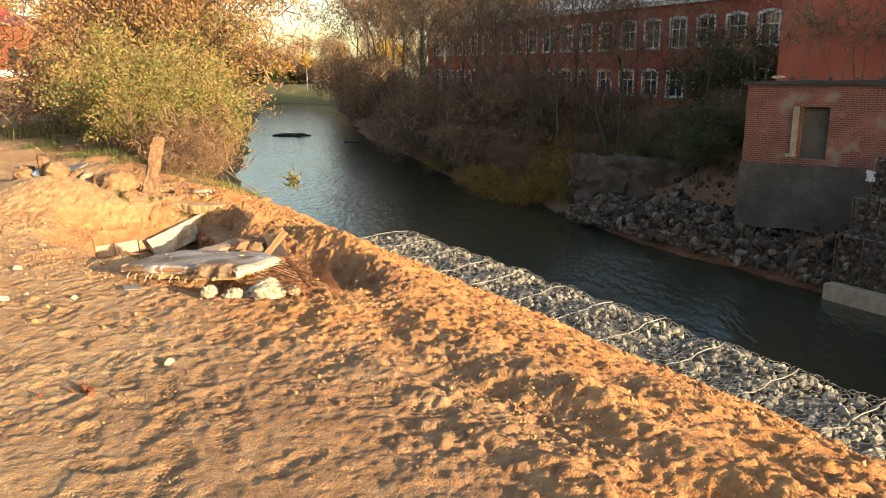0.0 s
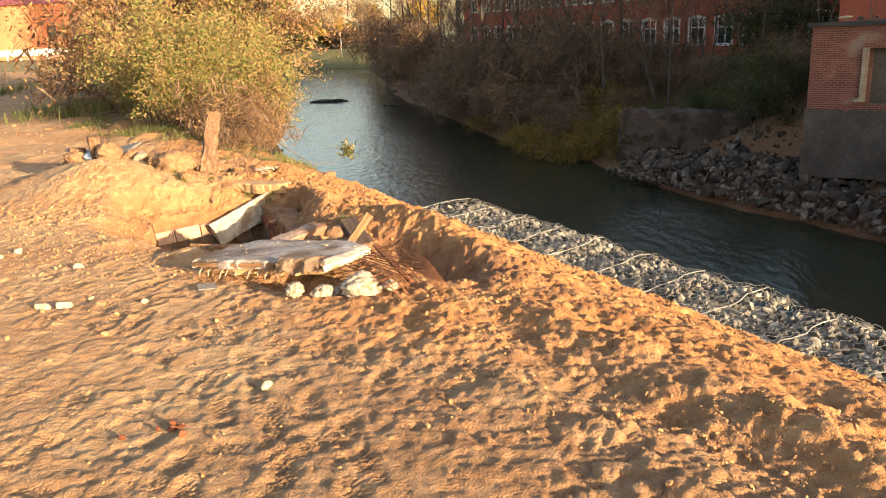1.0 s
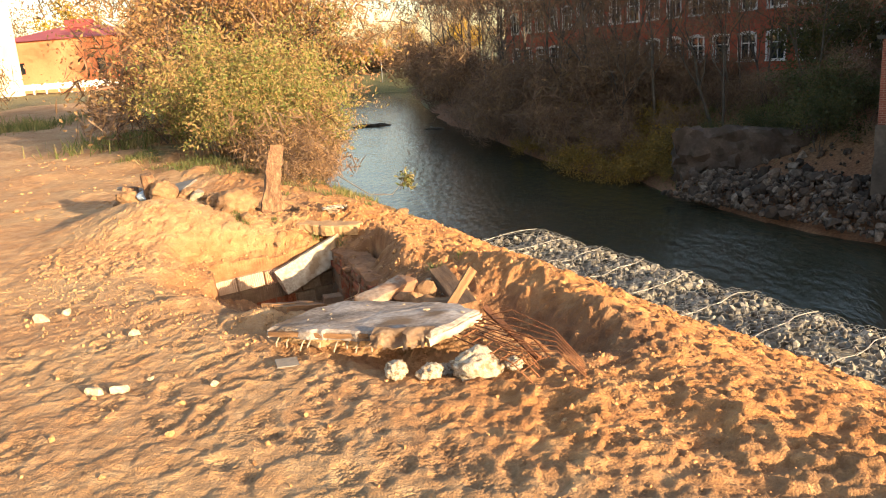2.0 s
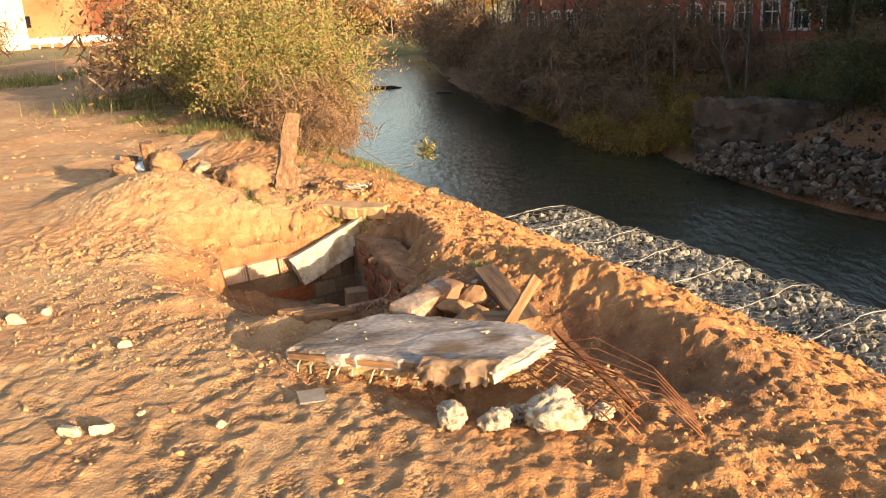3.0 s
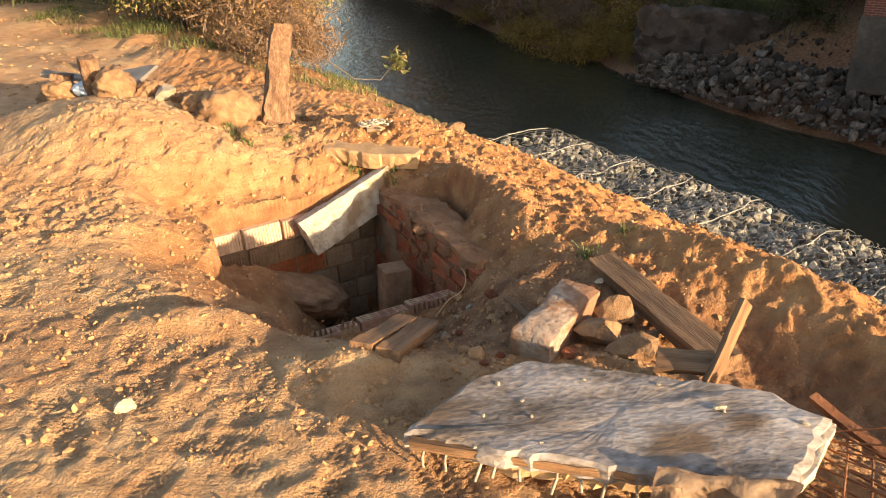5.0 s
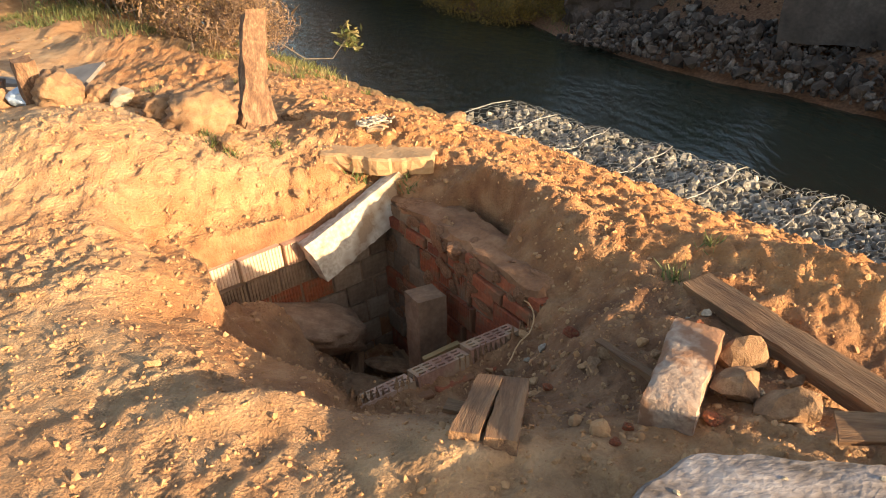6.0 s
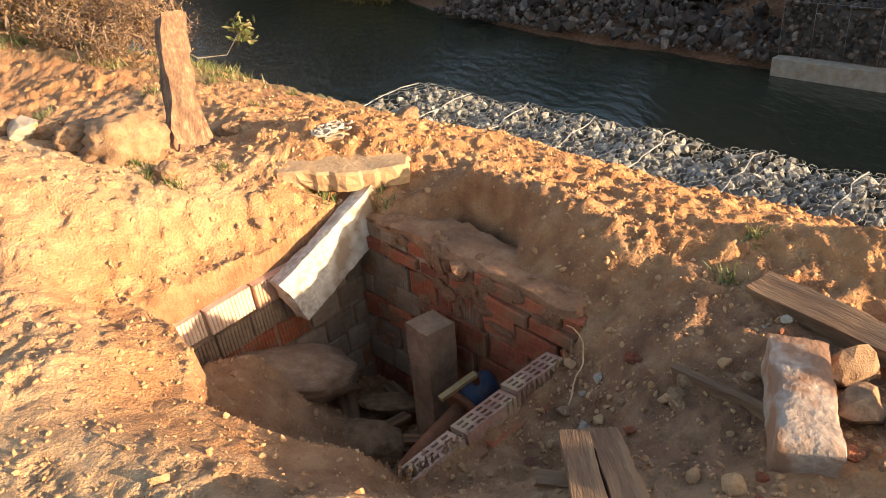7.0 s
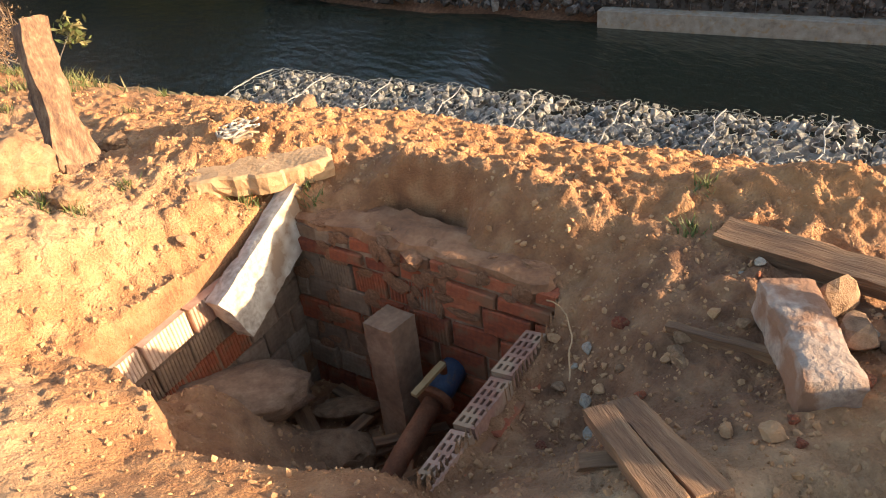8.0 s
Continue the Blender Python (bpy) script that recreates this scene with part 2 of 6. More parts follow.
GLASS = bpy.data.materials.new("window_glass")
GLASS.use_nodes = True
_g = GLASS.node_tree.nodes["Principled BSDF"]
_g.inputs["Base Color"].default_value = (0.02, 0.025, 0.03, 1)
_g.inputs["Roughness"].default_value = 0.05


def leaf_material(name, stops, back=0.35):
    m = bpy.data.materials.new(name)
    m.use_nodes = True
    n, l = m.node_tree.nodes, m.node_tree.links
    bsdf = n["Principled BSDF"]
    bsdf.inputs["Roughness"].default_value = 0.6
    geo, tc, tex = n.new("ShaderNodeNewGeometry"), n.new("ShaderNodeTexCoord"), n.new("ShaderNodeTexNoise")
    tex.inputs["Scale"].default_value = 0.55
    tex.inputs["Detail"].default_value = 3
    l.new(tc.outputs["Object"], tex.inputs["Vector"])
    add = n.new("ShaderNodeMath")
    add.operation = "MULTIPLY_ADD"
    l.new(geo.outputs["Random Per Island"], add.inputs[0])
    add.inputs[1].default_value = 0.55
    mr = n.new("ShaderNodeMapRange")
    mr.inputs["From Min"].default_value, mr.inputs["From Max"].default_value = 0.3, 0.7
    mr.inputs["To Max"].default_value = 0.45
    l.new(tex.outputs[0], mr.inputs["Value"])
    l.new(mr.outputs[0], add.inputs[2])
    ramp = n.new("ShaderNodeValToRGB")
    els = ramp.color_ramp.elements
    while len(els) < len(stops):
        els.new(0.5)
    for e, (p, c) in zip(els, stops):
        e.position, e.color = p, (*c, 1)
    l.new(add.outputs[0], ramp.inputs[0])
    l.new(ramp.outputs[0], bsdf.inputs["Base Color"])
    tr = n.new("ShaderNodeBsdfTranslucent")
    l.new(ramp.outputs[0], tr.inputs["Color"])
    mx = n.new("ShaderNodeMixShader")
    mx.inputs[0].default_value = back
    l.new(bsdf.outputs[0], mx.inputs[1]), l.new(tr.outputs[0], mx.inputs[2])
    l.new(mx.outputs[0], n["Material Output"].inputs["Surface"])
    return m


LEAF_GOLD = leaf_material("golden_leaves", [(0.0, (0.08, 0.14, 0.03)), (0.3, (0.19, 0.215, 0.05)), (0.55, (0.30, 0.22, 0.075)), (0.8, (0.42, 0.25, 0.11)), (1.0, (0.36, 0.18, 0.11))])
LEAF_DRY = leaf_material("dry_leaves", [(0.0, (0.17, 0.10, 0.04)), (0.5, (0.32, 0.185, 0.085)), (1.0, (0.46, 0.31, 0.15))])
LEAF_RUSSET = leaf_material("russet_leaves", [(0.0, (0.20, 0.15, 0.04)), (0.4, (0.38, 0.24, 0.09)), (0.7, (0.44, 0.23, 0.12)), (1.0, (0.50, 0.30, 0.17))])
LEAF_BROWN = leaf_material("brown_twigs", [(0.0, (0.09, 0.055, 0.036)), (0.6, (0.20, 0.12, 0.07)), (1.0, (0.33, 0.21, 0.10))], 0.2)
LEAF_YELLOW = leaf_material("yellow_leaves", [(0.0, (0.18, 0.14, 0.02)), (0.5, (0.42, 0.27, 0.03)), (1.0, (0.55, 0.33, 0.05))])
LEAF_FADED = leaf_material("faded_yellow_leaves", [(0.0, (0.09, 0.07, 0.016)), (0.5, (0.24, 0.155, 0.03)), (1.0, (0.44, 0.25, 0.04))], 0.3)
LEAF_DARK = leaf_material("dull_green_leaves", [(0.0, (0.03, 0.05, 0.015)), (0.6, (0.08, 0.085, 0.025)), (1.0, (0.17, 0.13, 0.04))])
GRASS = leaf_material("grass_blades", [(0.0, (0.055, 0.09, 0.02)), (0.45, (0.14, 0.16, 0.045)), (1.0, (0.36, 0.27, 0.12))])

# ---- the lie of the land ----
WATER = -6.3
AX, AY = 0.52, -0.855          # along the bank, towards the walker
NX, NY = 0.855, 0.52           # across it, towards the river


def at(n, s, z=0.0):
    """A place by its distance across (n) and along (s) the bank."""
    return Vector((NX * n + AX * s, NY * n + AY * s, z))


LEFT_EDGE = [(45, -53), (8.98, 5.46), (0.66, 19.1), (-13.9, 53.6), (-26.7, 111), (-40, 178), (-60, 190), (-150, 205), (-600, 240)]
RIGHT_EDGE = [(57, -51), (17.7, 18.8), (13.4, 26.4), (9.4, 34.3), (6.2, 41.4), (6.0, 46.5), (2.9, 51), (-1.1, 63), (-10, 96), (-16.3, 130), (-24, 184), (-60, 206), (-150, 230), (-600, 275)]
RIVER = LEFT_EDGE + RIGHT_EDGE[::-1]
PIT = [(-3.88, 8.29), (-2.82, 8.86), (-2.17, 7.54), (-2.34, 7.41), (-3.01, 7.09), (-3.33, 7.26), (-3.52, 7.44), (-3.70, 7.62), (-3.66, 7.90), (-3.74, 8.08)]


def bump2(x, y, cx, cy, rx, ry, turn=0.0):
    c, s = math.cos(radians(turn)), math.sin(radians(turn))
    u, v = ((x - cx) * c + (y - cy) * s) / rx, (-(x - cx) * s + (y - cy) * c) / ry
    return np.exp(-(u * u + v * v))


# boot prints on the sandy track: x, y, heading
PRINTS = []
_r = random.Random(11)
for _ in range(190):
    px, py = _r.uniform(-4.6, -0.6), _r.uniform(2.6, 7.3)
    PRINTS.append((px, py, _r.gauss(20, 35), _r.choice((-1, 1))))
for k in range(26):
    PRINTS.append((-1.0 - 0.075 * k + (0.11 if k % 2 else -0.11), 3.0 + 0.17 * k, 25 + _r.gauss(0, 8), 1))


def ground_height(x, y):
    x, y = np.asarray(x, float), np.asarray(y, float)
    n, s = NX * x + NY * y, AX * x + AY * y
    dl, dr = seg_dist(x, y, LEFT_EDGE), seg_dist(x, y, RIGHT_EDGE)
    wet = inside(x, y, RIVER)
    leftbank = np.interp(dl, [0, 2.0, 2.65, 4.6, 5.5, 6.15, 7.3, 8.0, 9.2, 30, 90], [-6.5, -3.2, -2.12, -2.1, -1.15, -0.66, -0.16, 0.0, 0.0, 0.1, 0.8])
    # beyond the stone mattress the bank falls straight to the water
    steep = np.interp(dl, [0, 4.0, 5.4, 6.15, 7.3, 8.0, 9.2, 30, 90], [-6.5, -4.2, -2.2, -0.75, -0.16, 0.0, 0.0, 0.1, 0.8])
    upstream = smooth(-14.1, -15.0, s)
    leftbank = leftbank * (1 - upstream) + steep * upstream
    rightbank = np.interp(dr, [0, 1.5, 4, 7.0, 12, 22, 40], [-6.5, -5.7, -5.0, -3.0, -2.3, -1.6, -1.2])
    far = smooth(120, 170, y)
    rightbank = rightbank * (1 - far) + far * np.interp(dr, [0, 2, 9, 30], [-6.5, -5.2, -2.6, -1.6])
    z = np.where(dl < dr, leftbank, rightbank)
    z = np.where(wet, -6.5 - np.minimum(1.5, 0.3 * np.minimum(dl, dr)), z)
    dry = np.where(wet, 0.0, 1.0)
    near = smooth(30, 14, np.hypot(x + 2, y - 7))
    z = z + dry * (1 - near) * 0.25 * fbm(x, y, 6, 4, 3)
    bank = (dl < dr) & ~wet
    z = z + np.where(bank, 0.07 * fbm(x, y, 1.3, 5, 61, 0.6) * smooth(4.5, 9, np.hypot(x + 1.5, y - 6)) * smooth(6.5, 8.5, dl), 0)
    # mounds and hollows of the dug ground
    mound = 0.32 * bump2(x, y, -4.5, 8.98, 0.7, 0.5, 8) + 0.03 * bump2(x, y, -3.65, 9.05, 0.35, 0.35) + 0.12 * bump2(x, y, -2.92, 9.33, 0.55, 0.34) + 0.20 * bump2(x, y, -5.2, 9.4, 0.7, 0.5)
    mound += 0.06 * bump2(x, y, -2.70, 6.40, 0.24, 0.12, 5) - 0.10 * bump2(x, y, -3.0, 6.85, 0.45, 0.22, 10) + 0.10 * bump2(x, y, -3.3, 6.75, 0.35, 0.12, 10)
    mound += 0.10 * bump2(x, y, -2.1, 9.3, 1.0, 0.5, -40) - 0.16 * bump2(x, y, -2.35, 6.95, 0.5, 0.35, -30)
    mound += 0.20 * bump2(x, y, -1.0, 7.1, 0.8, 0.22, -50) - 0.22 * bump2(x, y, -1.1, 6.45, 0.45, 0.22, -45) - 0.18 * bump2(x, y, -0.75, 5.95, 0.3, 0.2, -45)
    mound += 0.12 * bump2(x, y, -0.5, 6.2, 0.5, 0.18, -45) - 0.10 * bump2(x, y, -1.60, 5.60, 0.40, 0.15, -20) + 0.05 * bump2(x, y, -1.55, 5.98, 0.25, 0.14)
    mound -= 0.14 * bump2(x, y, -2.5, 7.05, 0.3, 0.15, 25)
    mound += 0.15 * bump2(x, y, -4.65, 9.7, 0.85, 0.3, -8)
    # the rim of the dug trench beside the pit
    mound += 0.10 * np.exp(-(seg_dist(x, y, [(-2.32, 8.5), (-2.12, 8.15), (-1.96, 7.75)]) / 0.15) ** 2)
    # wheel ruts pressed deep beside the bank
    for cx, cy, rx, ry, tn, dep in ((0.0, 4.0, 0.32, 0.2, -50, 0.13), (0.55, 3.35, 0.34, 0.2, -50, 0.13), (0.25, 3.75, 0.14, 0.12, 0, 0.12), (-0.35, 4.75, 0.4, 0.14, -50, 0.08), (0.95, 2.7, 0.4, 0.2, -50, 0.12), (-0.5, 5.4, 0.3, 0.14, -45, 0.1), (0.2, 4.85, 0.3, 0.12, -55, 0.09), (0.95, 4.0, 0.3, 0.13, -55, 0.1), (1.5, 3.2, 0.3, 0.13, -55, 0.1), (0.55, 4.5, 0.25, 0.1, -55, 0.08)):
        dep = dep * 0.5
        mound = mound - dep * bump2(x, y, cx, cy, rx, ry, tn) + 0.35 * dep * bump2(x, y, cx - 0.3, cy - 0.16, rx * 0.8, ry * 0.6, tn) + 0.4 * dep * bump2(x, y, cx + 0.22, cy + 0.16, rx * 0.8, ry * 0.6, tn)
    z = z + np.where(bank, mound, 0)
    # clods and trodden relief
    rough = smooth(1.0, 2.0, n) * 0.8 + 0.2
    rough = np.maximum(rough, 0.8 * smooth(0.6, 0.0, seg_dist(x, y, [(-4.6, 8.3), (-2.9, 9.0)]) - 0.5))
    lump = fbm(x, y, 0.30, 5, 21, 0.62)
    ridged = 1 - np.abs(fbm(x, y, 0.16, 4, 33, 0.6))
    clod = np.clip(vnoise(x, y, 0.07, 5) - 0.25, 0, 1) * smooth(-0.1, 0.5, vnoise(x, y, 0.5, 8))
    fine = bank * near
    # broken crusts: flat pads of damp sand with sharp low edges
    pads = smooth(-0.06, 0.06, fbm(x, y, 0.24, 4, 81, 0.55)) + 0.6 * smooth(-0.08, 0.08, fbm(x, y, 0.10, 3, 91, 0.55)) + 0.35 * smooth(-0.15, 0.15, fbm(x, y, 0.05, 2, 95, 0.5))
    chunk = smooth(0.14, 0.30, vnoise(x, y, 0.085, 101)) * smooth(-0.1, 0.4, vnoise(x, y, 0.45, 102)) + 0.6 * smooth(0.15, 0.4, vnoise(x, y, 0.045, 103)) * smooth(-0.2, 0.4, vnoise(x, y, 0.3, 104))
    z = z + fine * 0.78 * rough * (0.015 * lump + 0.011 * ridged + 0.014 * (1 - np.abs(fbm(x, y, 0.06, 2, 71, 0.6))) + 0.035 * clod + 0.030 * chunk + 0.013 * pads)
    z = z + fine * 0.8 * (1 - rough) * (0.0045 * lump + 0.002 * ridged + 0.0045 * pads + 0.002 * chunk)
    # combed wheel marks on the track
    rip = np.sin((x * 0.75 + y * 0.66) / 0.085 * 2 + 2.2 * vnoise(x, y, 0.4, 9)) * smooth(0.05, 0.6, vnoise(x, y, 0.8, 14))
    z = z + fine * (1 - rough) * 0.004 * rip
    for px, py, head, side in PRINTS:
        k = (np.abs(x - px) < 0.25) & (np.abs(y - py) < 0.25)
        if not k.any():
            continue
        a = radians(head)
        u = (x[k] - px) * math.cos(a) + (y[k] - py) * math.sin(a)
        v = -(x[k] - px) * math.sin(a) + (y[k] - py) * math.cos(a)
        sole = np.exp(-((u / 0.052) ** 4 + ((v - 0.05) / 0.095) ** 4)) + np.exp(-((u / 0.042) ** 4 + ((v + 0.105) / 0.04) ** 4))
        rim = np.exp(-(((np.hypot(u / 0.075, v / 0.17)) - 1) / 0.22) ** 2)
        z[k] += -0.010 * np.minimum(sole, 1) * (0.8 + 0.4 * np.sign(np.sin(v * 210 + 2 * np.sin(u * 120)))) + 0.004 * rim
    # the dug pit and the hollow behind its wall
    box_near = (np.abs(x + 3) < 1.6) & (np.abs(y - 8) < 1.8)
    edge = seg_dist(x, y, PIT + PIT[:1])
    dug = inside(x, y, PIT)
    floor = -1.12 + 0.60 * smooth(0.9, 0.0, np.hypot(x + 3.72, y - 7.88)) + 0.22 * smooth(0.55, 0, seg_dist(x, y, [(-3.15, 7.2), (-3.7, 7.65)])) + 0.32 * bump2(x, y, -3.5, 8.28, 0.34, 0.26) + 0.05 * lump + 0.04 * clod
    lip = -0.17 * smooth(0.45, 0.0, edge) - 0.07 * smooth(0.22, 0.05, seg_dist(x, y, [(-2.33, 7.40), (-2.98, 7.08)]))
    z = np.where(box_near & ~dug, z + lip * smooth(8.98, 8.6, y), z)
    z = np.where(box_near & dug, floor + (z - 0.17 - floor) * np.exp(-(edge / np.where(x + y * 0.3 < -1.3, 0.05, 0.022)) ** 2), z)
    z = z - 0.55 * np.where(box_near, np.exp(-(((x + 2.36) * 0.9 + (y - 8.33) * 0.45) / 0.09) ** 4 - (((x + 2.36) * -0.45 + (y - 8.33) * 0.9) / 0.22) ** 4), 0)
    # the cavity under the broken slab
    z = z - 0.10 * np.where(box_near, bump2(x, y, -2.97, 8.90, 0.16, 0.06, -20), 0)
    return z


def axis(core_a, core_b, step, mid_a, mid_b, mid_step, end_a, end_b):
    a = list(np.arange(core_a, core_b, step))
    for way, start, mid, end in ((1, core_b, mid_b, end_b), (-1, core_a - step, mid_a, end_a)):
        p, st, out = start, step, []
        while (p - end) * way < 0:
            out.append(p)
            limit = mid_step if (p - mid) * way < 0 else 60
            st = min(st * (1.045 if abs(p - start) < 6 else 1.1), limit)
            p += way * st
        out.append(end)
        a = a + out if way > 0 else out[::-1] + a
    return np.array(a)


xs = axis(-5.3, 2.4, 0.0115, -30, 30, 0.6, -1500, 1500)
ys = axis(2.4, 10.4, 0.0115, -20, 200, 0.9, -1500, 1800)
gx, gy = np.meshgrid(xs, ys)
gz = ground_height(gx.ravel(), gy.ravel())
idx = np.arange(len(xs) * len(ys)).reshape(len(ys), len(xs))
quads = np.stack([idx[:-1, :-1], idx[:-1, 1:], idx[1:, 1:], idx[1:, :-1]], -1).reshape(-1, 4)


def ground_material():
    m = bpy.data.materials.new("sandy_ground")
    m.use_nodes = True
    n, l = m.node_tree.nodes, m.node_tree.links
    bsdf = n["Principled BSDF"]
    bsdf.inputs["Roughness"].default_value = 0.95
    tc = n.new("ShaderNodeTexCoord")

    def noise_tex(scale, det=8):
        t = n.new("ShaderNodeTexNoise")
        t.inputs["Scale"].default_value, t.inputs["Detail"].default_value = scale, det
        l.new(tc.outputs["Object"], t.inputs["Vector"])
        return t.outputs[0]

    def ramp(src, stops):
        r = n.new("ShaderNodeValToRGB")
        els = r.color_ramp.elements
        while len(els) < len(stops):
            els.new(0.5)
        for e, (p, c) in zip(els, stops):
            e.position, e.color = p, (*c, 1)
        l.new(src, r.inputs[0])
        return r.outputs[0]

    def blend(fac, a, b):
        x = n.new("ShaderNodeMix")
        x.data_type = "RGBA"
        l.new(fac, x.inputs["Factor"]), l.new(a, x.inputs["A"]), l.new(b, x.inputs["B"])
        return x.outputs["Result"]

    def mask(name):
        a = n.new("ShaderNodeAttribute")
        a.attribute_name = name
        return a.outputs["Fac"]

    coarse, mid, fine = noise_tex(1.3), noise_tex(9), noise_tex(90, 6)
    sand = ramp(mid, [(0.25, (0.30, 0.152, 0.066)), (0.5, (0.41, 0.222, 0.104)), (0.75, (0.50, 0.30, 0.152))])
    pale = ramp(mid, [(0.25, (0.36, 0.21, 0.10)), (0.5, (0.47, 0.29, 0.145)), (0.75, (0.55, 0.37, 0.205))])
    sand = blend(ramp(noise_tex(0.9, 6), [(0.42, (0, 0, 0)), (0.62, (1, 1, 1))]), sand, pale)
    clay = ramp(mid, [(0.25, (0.28, 0.115, 0.038)), (0.5, (0.42, 0.19, 0.068)), (0.75, (0.52, 0.28, 0.115))])
    soil_shade = ramp(mid, [(0.3, (0.12, 0.052, 0.024)), (0.5, (0.215, 0.10, 0.046)), (0.7, (0.31, 0.165, 0.082))])
    turf = ramp(mid, [(0.3, (0.06, 0.08, 0.025)), (0.5, (0.15, 0.14, 0.05)), (0.7, (0.28, 0.22, 0.10))])
    colour = blend(mask("clay"), sand, clay)
    colour = blend(mask("soil_shade"), colour, soil_shade)
    colour = blend(mask("turf"), colour, turf)
    grain = ramp(fine, [(0.3, (0.72, 0.72, 0.72)), (0.6, (1, 1, 1))])
    mul = n.new("ShaderNodeMix")
    mul.data_type, mul.blend_type = "RGBA", "MULTIPLY"
    mul.inputs["Factor"].default_value = 0.6
    l.new(colour, mul.inputs["A"]), l.new(grain, mul.inputs["B"])
    l.new(mul.outputs["Result"], bsdf.inputs["Base Color"])
    add = n.new("ShaderNodeMath")
    add.operation = "MULTIPLY_ADD"
    grit = noise_tex(26, 12)
    grit.node.inputs["Roughness"].default_value = 0.72
    l.new(grit, add.inputs[0])
    add.inputs[1].default_value = 1.0
    l.new(fine, add.inputs[2])
    b = n.new("ShaderNodeBump")
    b.inputs["Strength"].default_value, b.inputs["Distance"].default_value = 1.0, 0.012
    l.new(add.outputs[0], b.inputs["Height"])
    l.new(b.outputs[0], bsdf.inputs["Normal"])
    return m


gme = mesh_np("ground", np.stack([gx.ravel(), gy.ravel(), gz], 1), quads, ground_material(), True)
fx, fy = gx.ravel(), gy.ravel()
fn, fs_ = NX * fx + NY * fy, AX * fx + AY * fy
fdl, fdr = seg_dist(fx, fy, LEFT_EDGE), seg_dist(fx, fy, RIGHT_EDGE)
right_side = (fdr < fdl) | inside(fx, fy, RIVER)
wob = fbm(fx, fy, 1.2, 4, 40)
track = smooth(2.6, 1.4, seg_dist(fx, fy, [(-2, -10), (-5.5, 9), (-12.8, 18.5), (-27, 44), (-60, 88)]) - 1.2 + 1.2 * wob)
clay = np.clip(smooth(1.0, 2.8, fn + 0.7 * wob) + 0.8 * smooth(0.35, 0.0, seg_dist(fx, fy, PIT) - 0.1), 0, 1)
# far bank earth, pit floor and dark wet ground, with shade deepened by colour
soil_shade = np.where(right_side, 1.0, np.maximum(np.where(inside(fx, fy, PIT), 0.6, 0), 0.85 * smooth(0.85, 0.35, np.hypot(fx + 2.05, (fy - 6.95) * 1.35) + 0.2 * wob)))
# damp track, then a patch with the shade before the pit in its colour
soil_shade = np.maximum(soil_shade, np.where(right_side, 1.0, np.maximum(0.42 * smooth(1.7, 0.6, np.hypot(fx + 0.55, (fy - 3.1) * 0.8) + 0.45 * wob), 0.55 * smooth(0.65, 0.25, np.hypot(fx + 2.95, (fy - 6.9) * 1.3) + 0.2 * wob))))
# damp trench soil, painted darker still to deepen the trench's shade
soil_shade = np.maximum(soil_shade, np.where(right_side, 1.0, 0.75 * smooth(0.45, 0.1, seg_dist(fx, fy, [(-1.45, 6.7), (-1.05, 6.25), (-0.6, 5.75)]) + 0.12 * wob)))
# slope by the side wall tinted red brown to warm its shade
soil_shade = np.maximum(soil_shade, np.where(right_side, 1.0, 0.6 * smooth(0.42, 0.12, seg_dist(fx, fy, [(-2.55, 8.5), (-2.3, 7.95), (-1.95, 7.35)]) + 0.1 * wob)))
turf = np.where(right_side, np.where(fy > 120, 1.0, 0.35 * smooth(-0.3, 0.5, wob) * smooth(4, 8, fdr)), smooth(11.5, 15.0, fy + 0.62 * (fx + 3.5) + 1.6 * wob) * (1 - track) * (0.55 + 0.45 * smooth(-0.4, 0.4, fbm(fx, fy, 0.6, 3, 91))))
turf = np.maximum(turf, np.where(~right_side & (np.hypot(fx, fy) > 60), 0.8, 0))
for name, val in (("clay", clay), ("soil_shade", soil_shade), ("turf", turf)):
    a = gme.attributes.new(name, "FLOAT", "POINT")
    a.data.foreach_set("value", val.astype(np.float32))
ground = tagged(new("ground", gme), "trodden orange sand with clay clods and boot prints above the river", "ground", kind="structure")

# the river
wx = np.concatenate([np.arange(-620, -60, 20), np.arange(-60, 70, 2.0)])
wy = np.concatenate([np.arange(-60, 220, 2.0), np.arange(220, 300, 10)])
wgx, wgy = np.meshgrid(wx, wy)
widx = np.arange(wgx.size).reshape(wgx.shape)
wq = np.stack([widx[:-1, :-1], widx[:-1, 1:], widx[1:, 1:], widx[1:, :-1]], -1).reshape(-1, 4)
cxm, cym = wgx.ravel()[wq].mean(1), wgy.ravel()[wq].mean(1)
keep = inside(cxm, cym, RIVER) | (np.minimum(seg_dist(cxm, cym, LEFT_EDGE), seg_dist(cxm, cym, RIGHT_EDGE)) < 3)
WATERMAT = bpy.data.materials.new("river_water")
WATERMAT.use_nodes = True
_n, _l = WATERMAT.node_tree.nodes, WATERMAT.node_tree.links
_b = _n["Principled BSDF"]
_b.inputs["Base Color"].default_value = (0.026, 0.030, 0.019, 1)
_b.inputs["Roughness"].default_value = 0.17
_b.inputs["IOR"].default_value = 1.33
_tc, _mp = _n.new("ShaderNodeTexCoord"), _n.new("ShaderNodeMapping")
_mp.inputs["Rotation"].default_value = (0, 0, radians(18))
_mp.inputs["Scale"].default_value = (1.6, 0.7, 1)
_l.new(_tc.outputs["Object"], _mp.inputs["Vector"])
_t1, _t2 = _n.new("ShaderNodeTexNoise"), _n.new("ShaderNodeTexNoise")
_t1.inputs["Scale"].default_value, _t1.inputs["Detail"].default_value = 1.6, 5
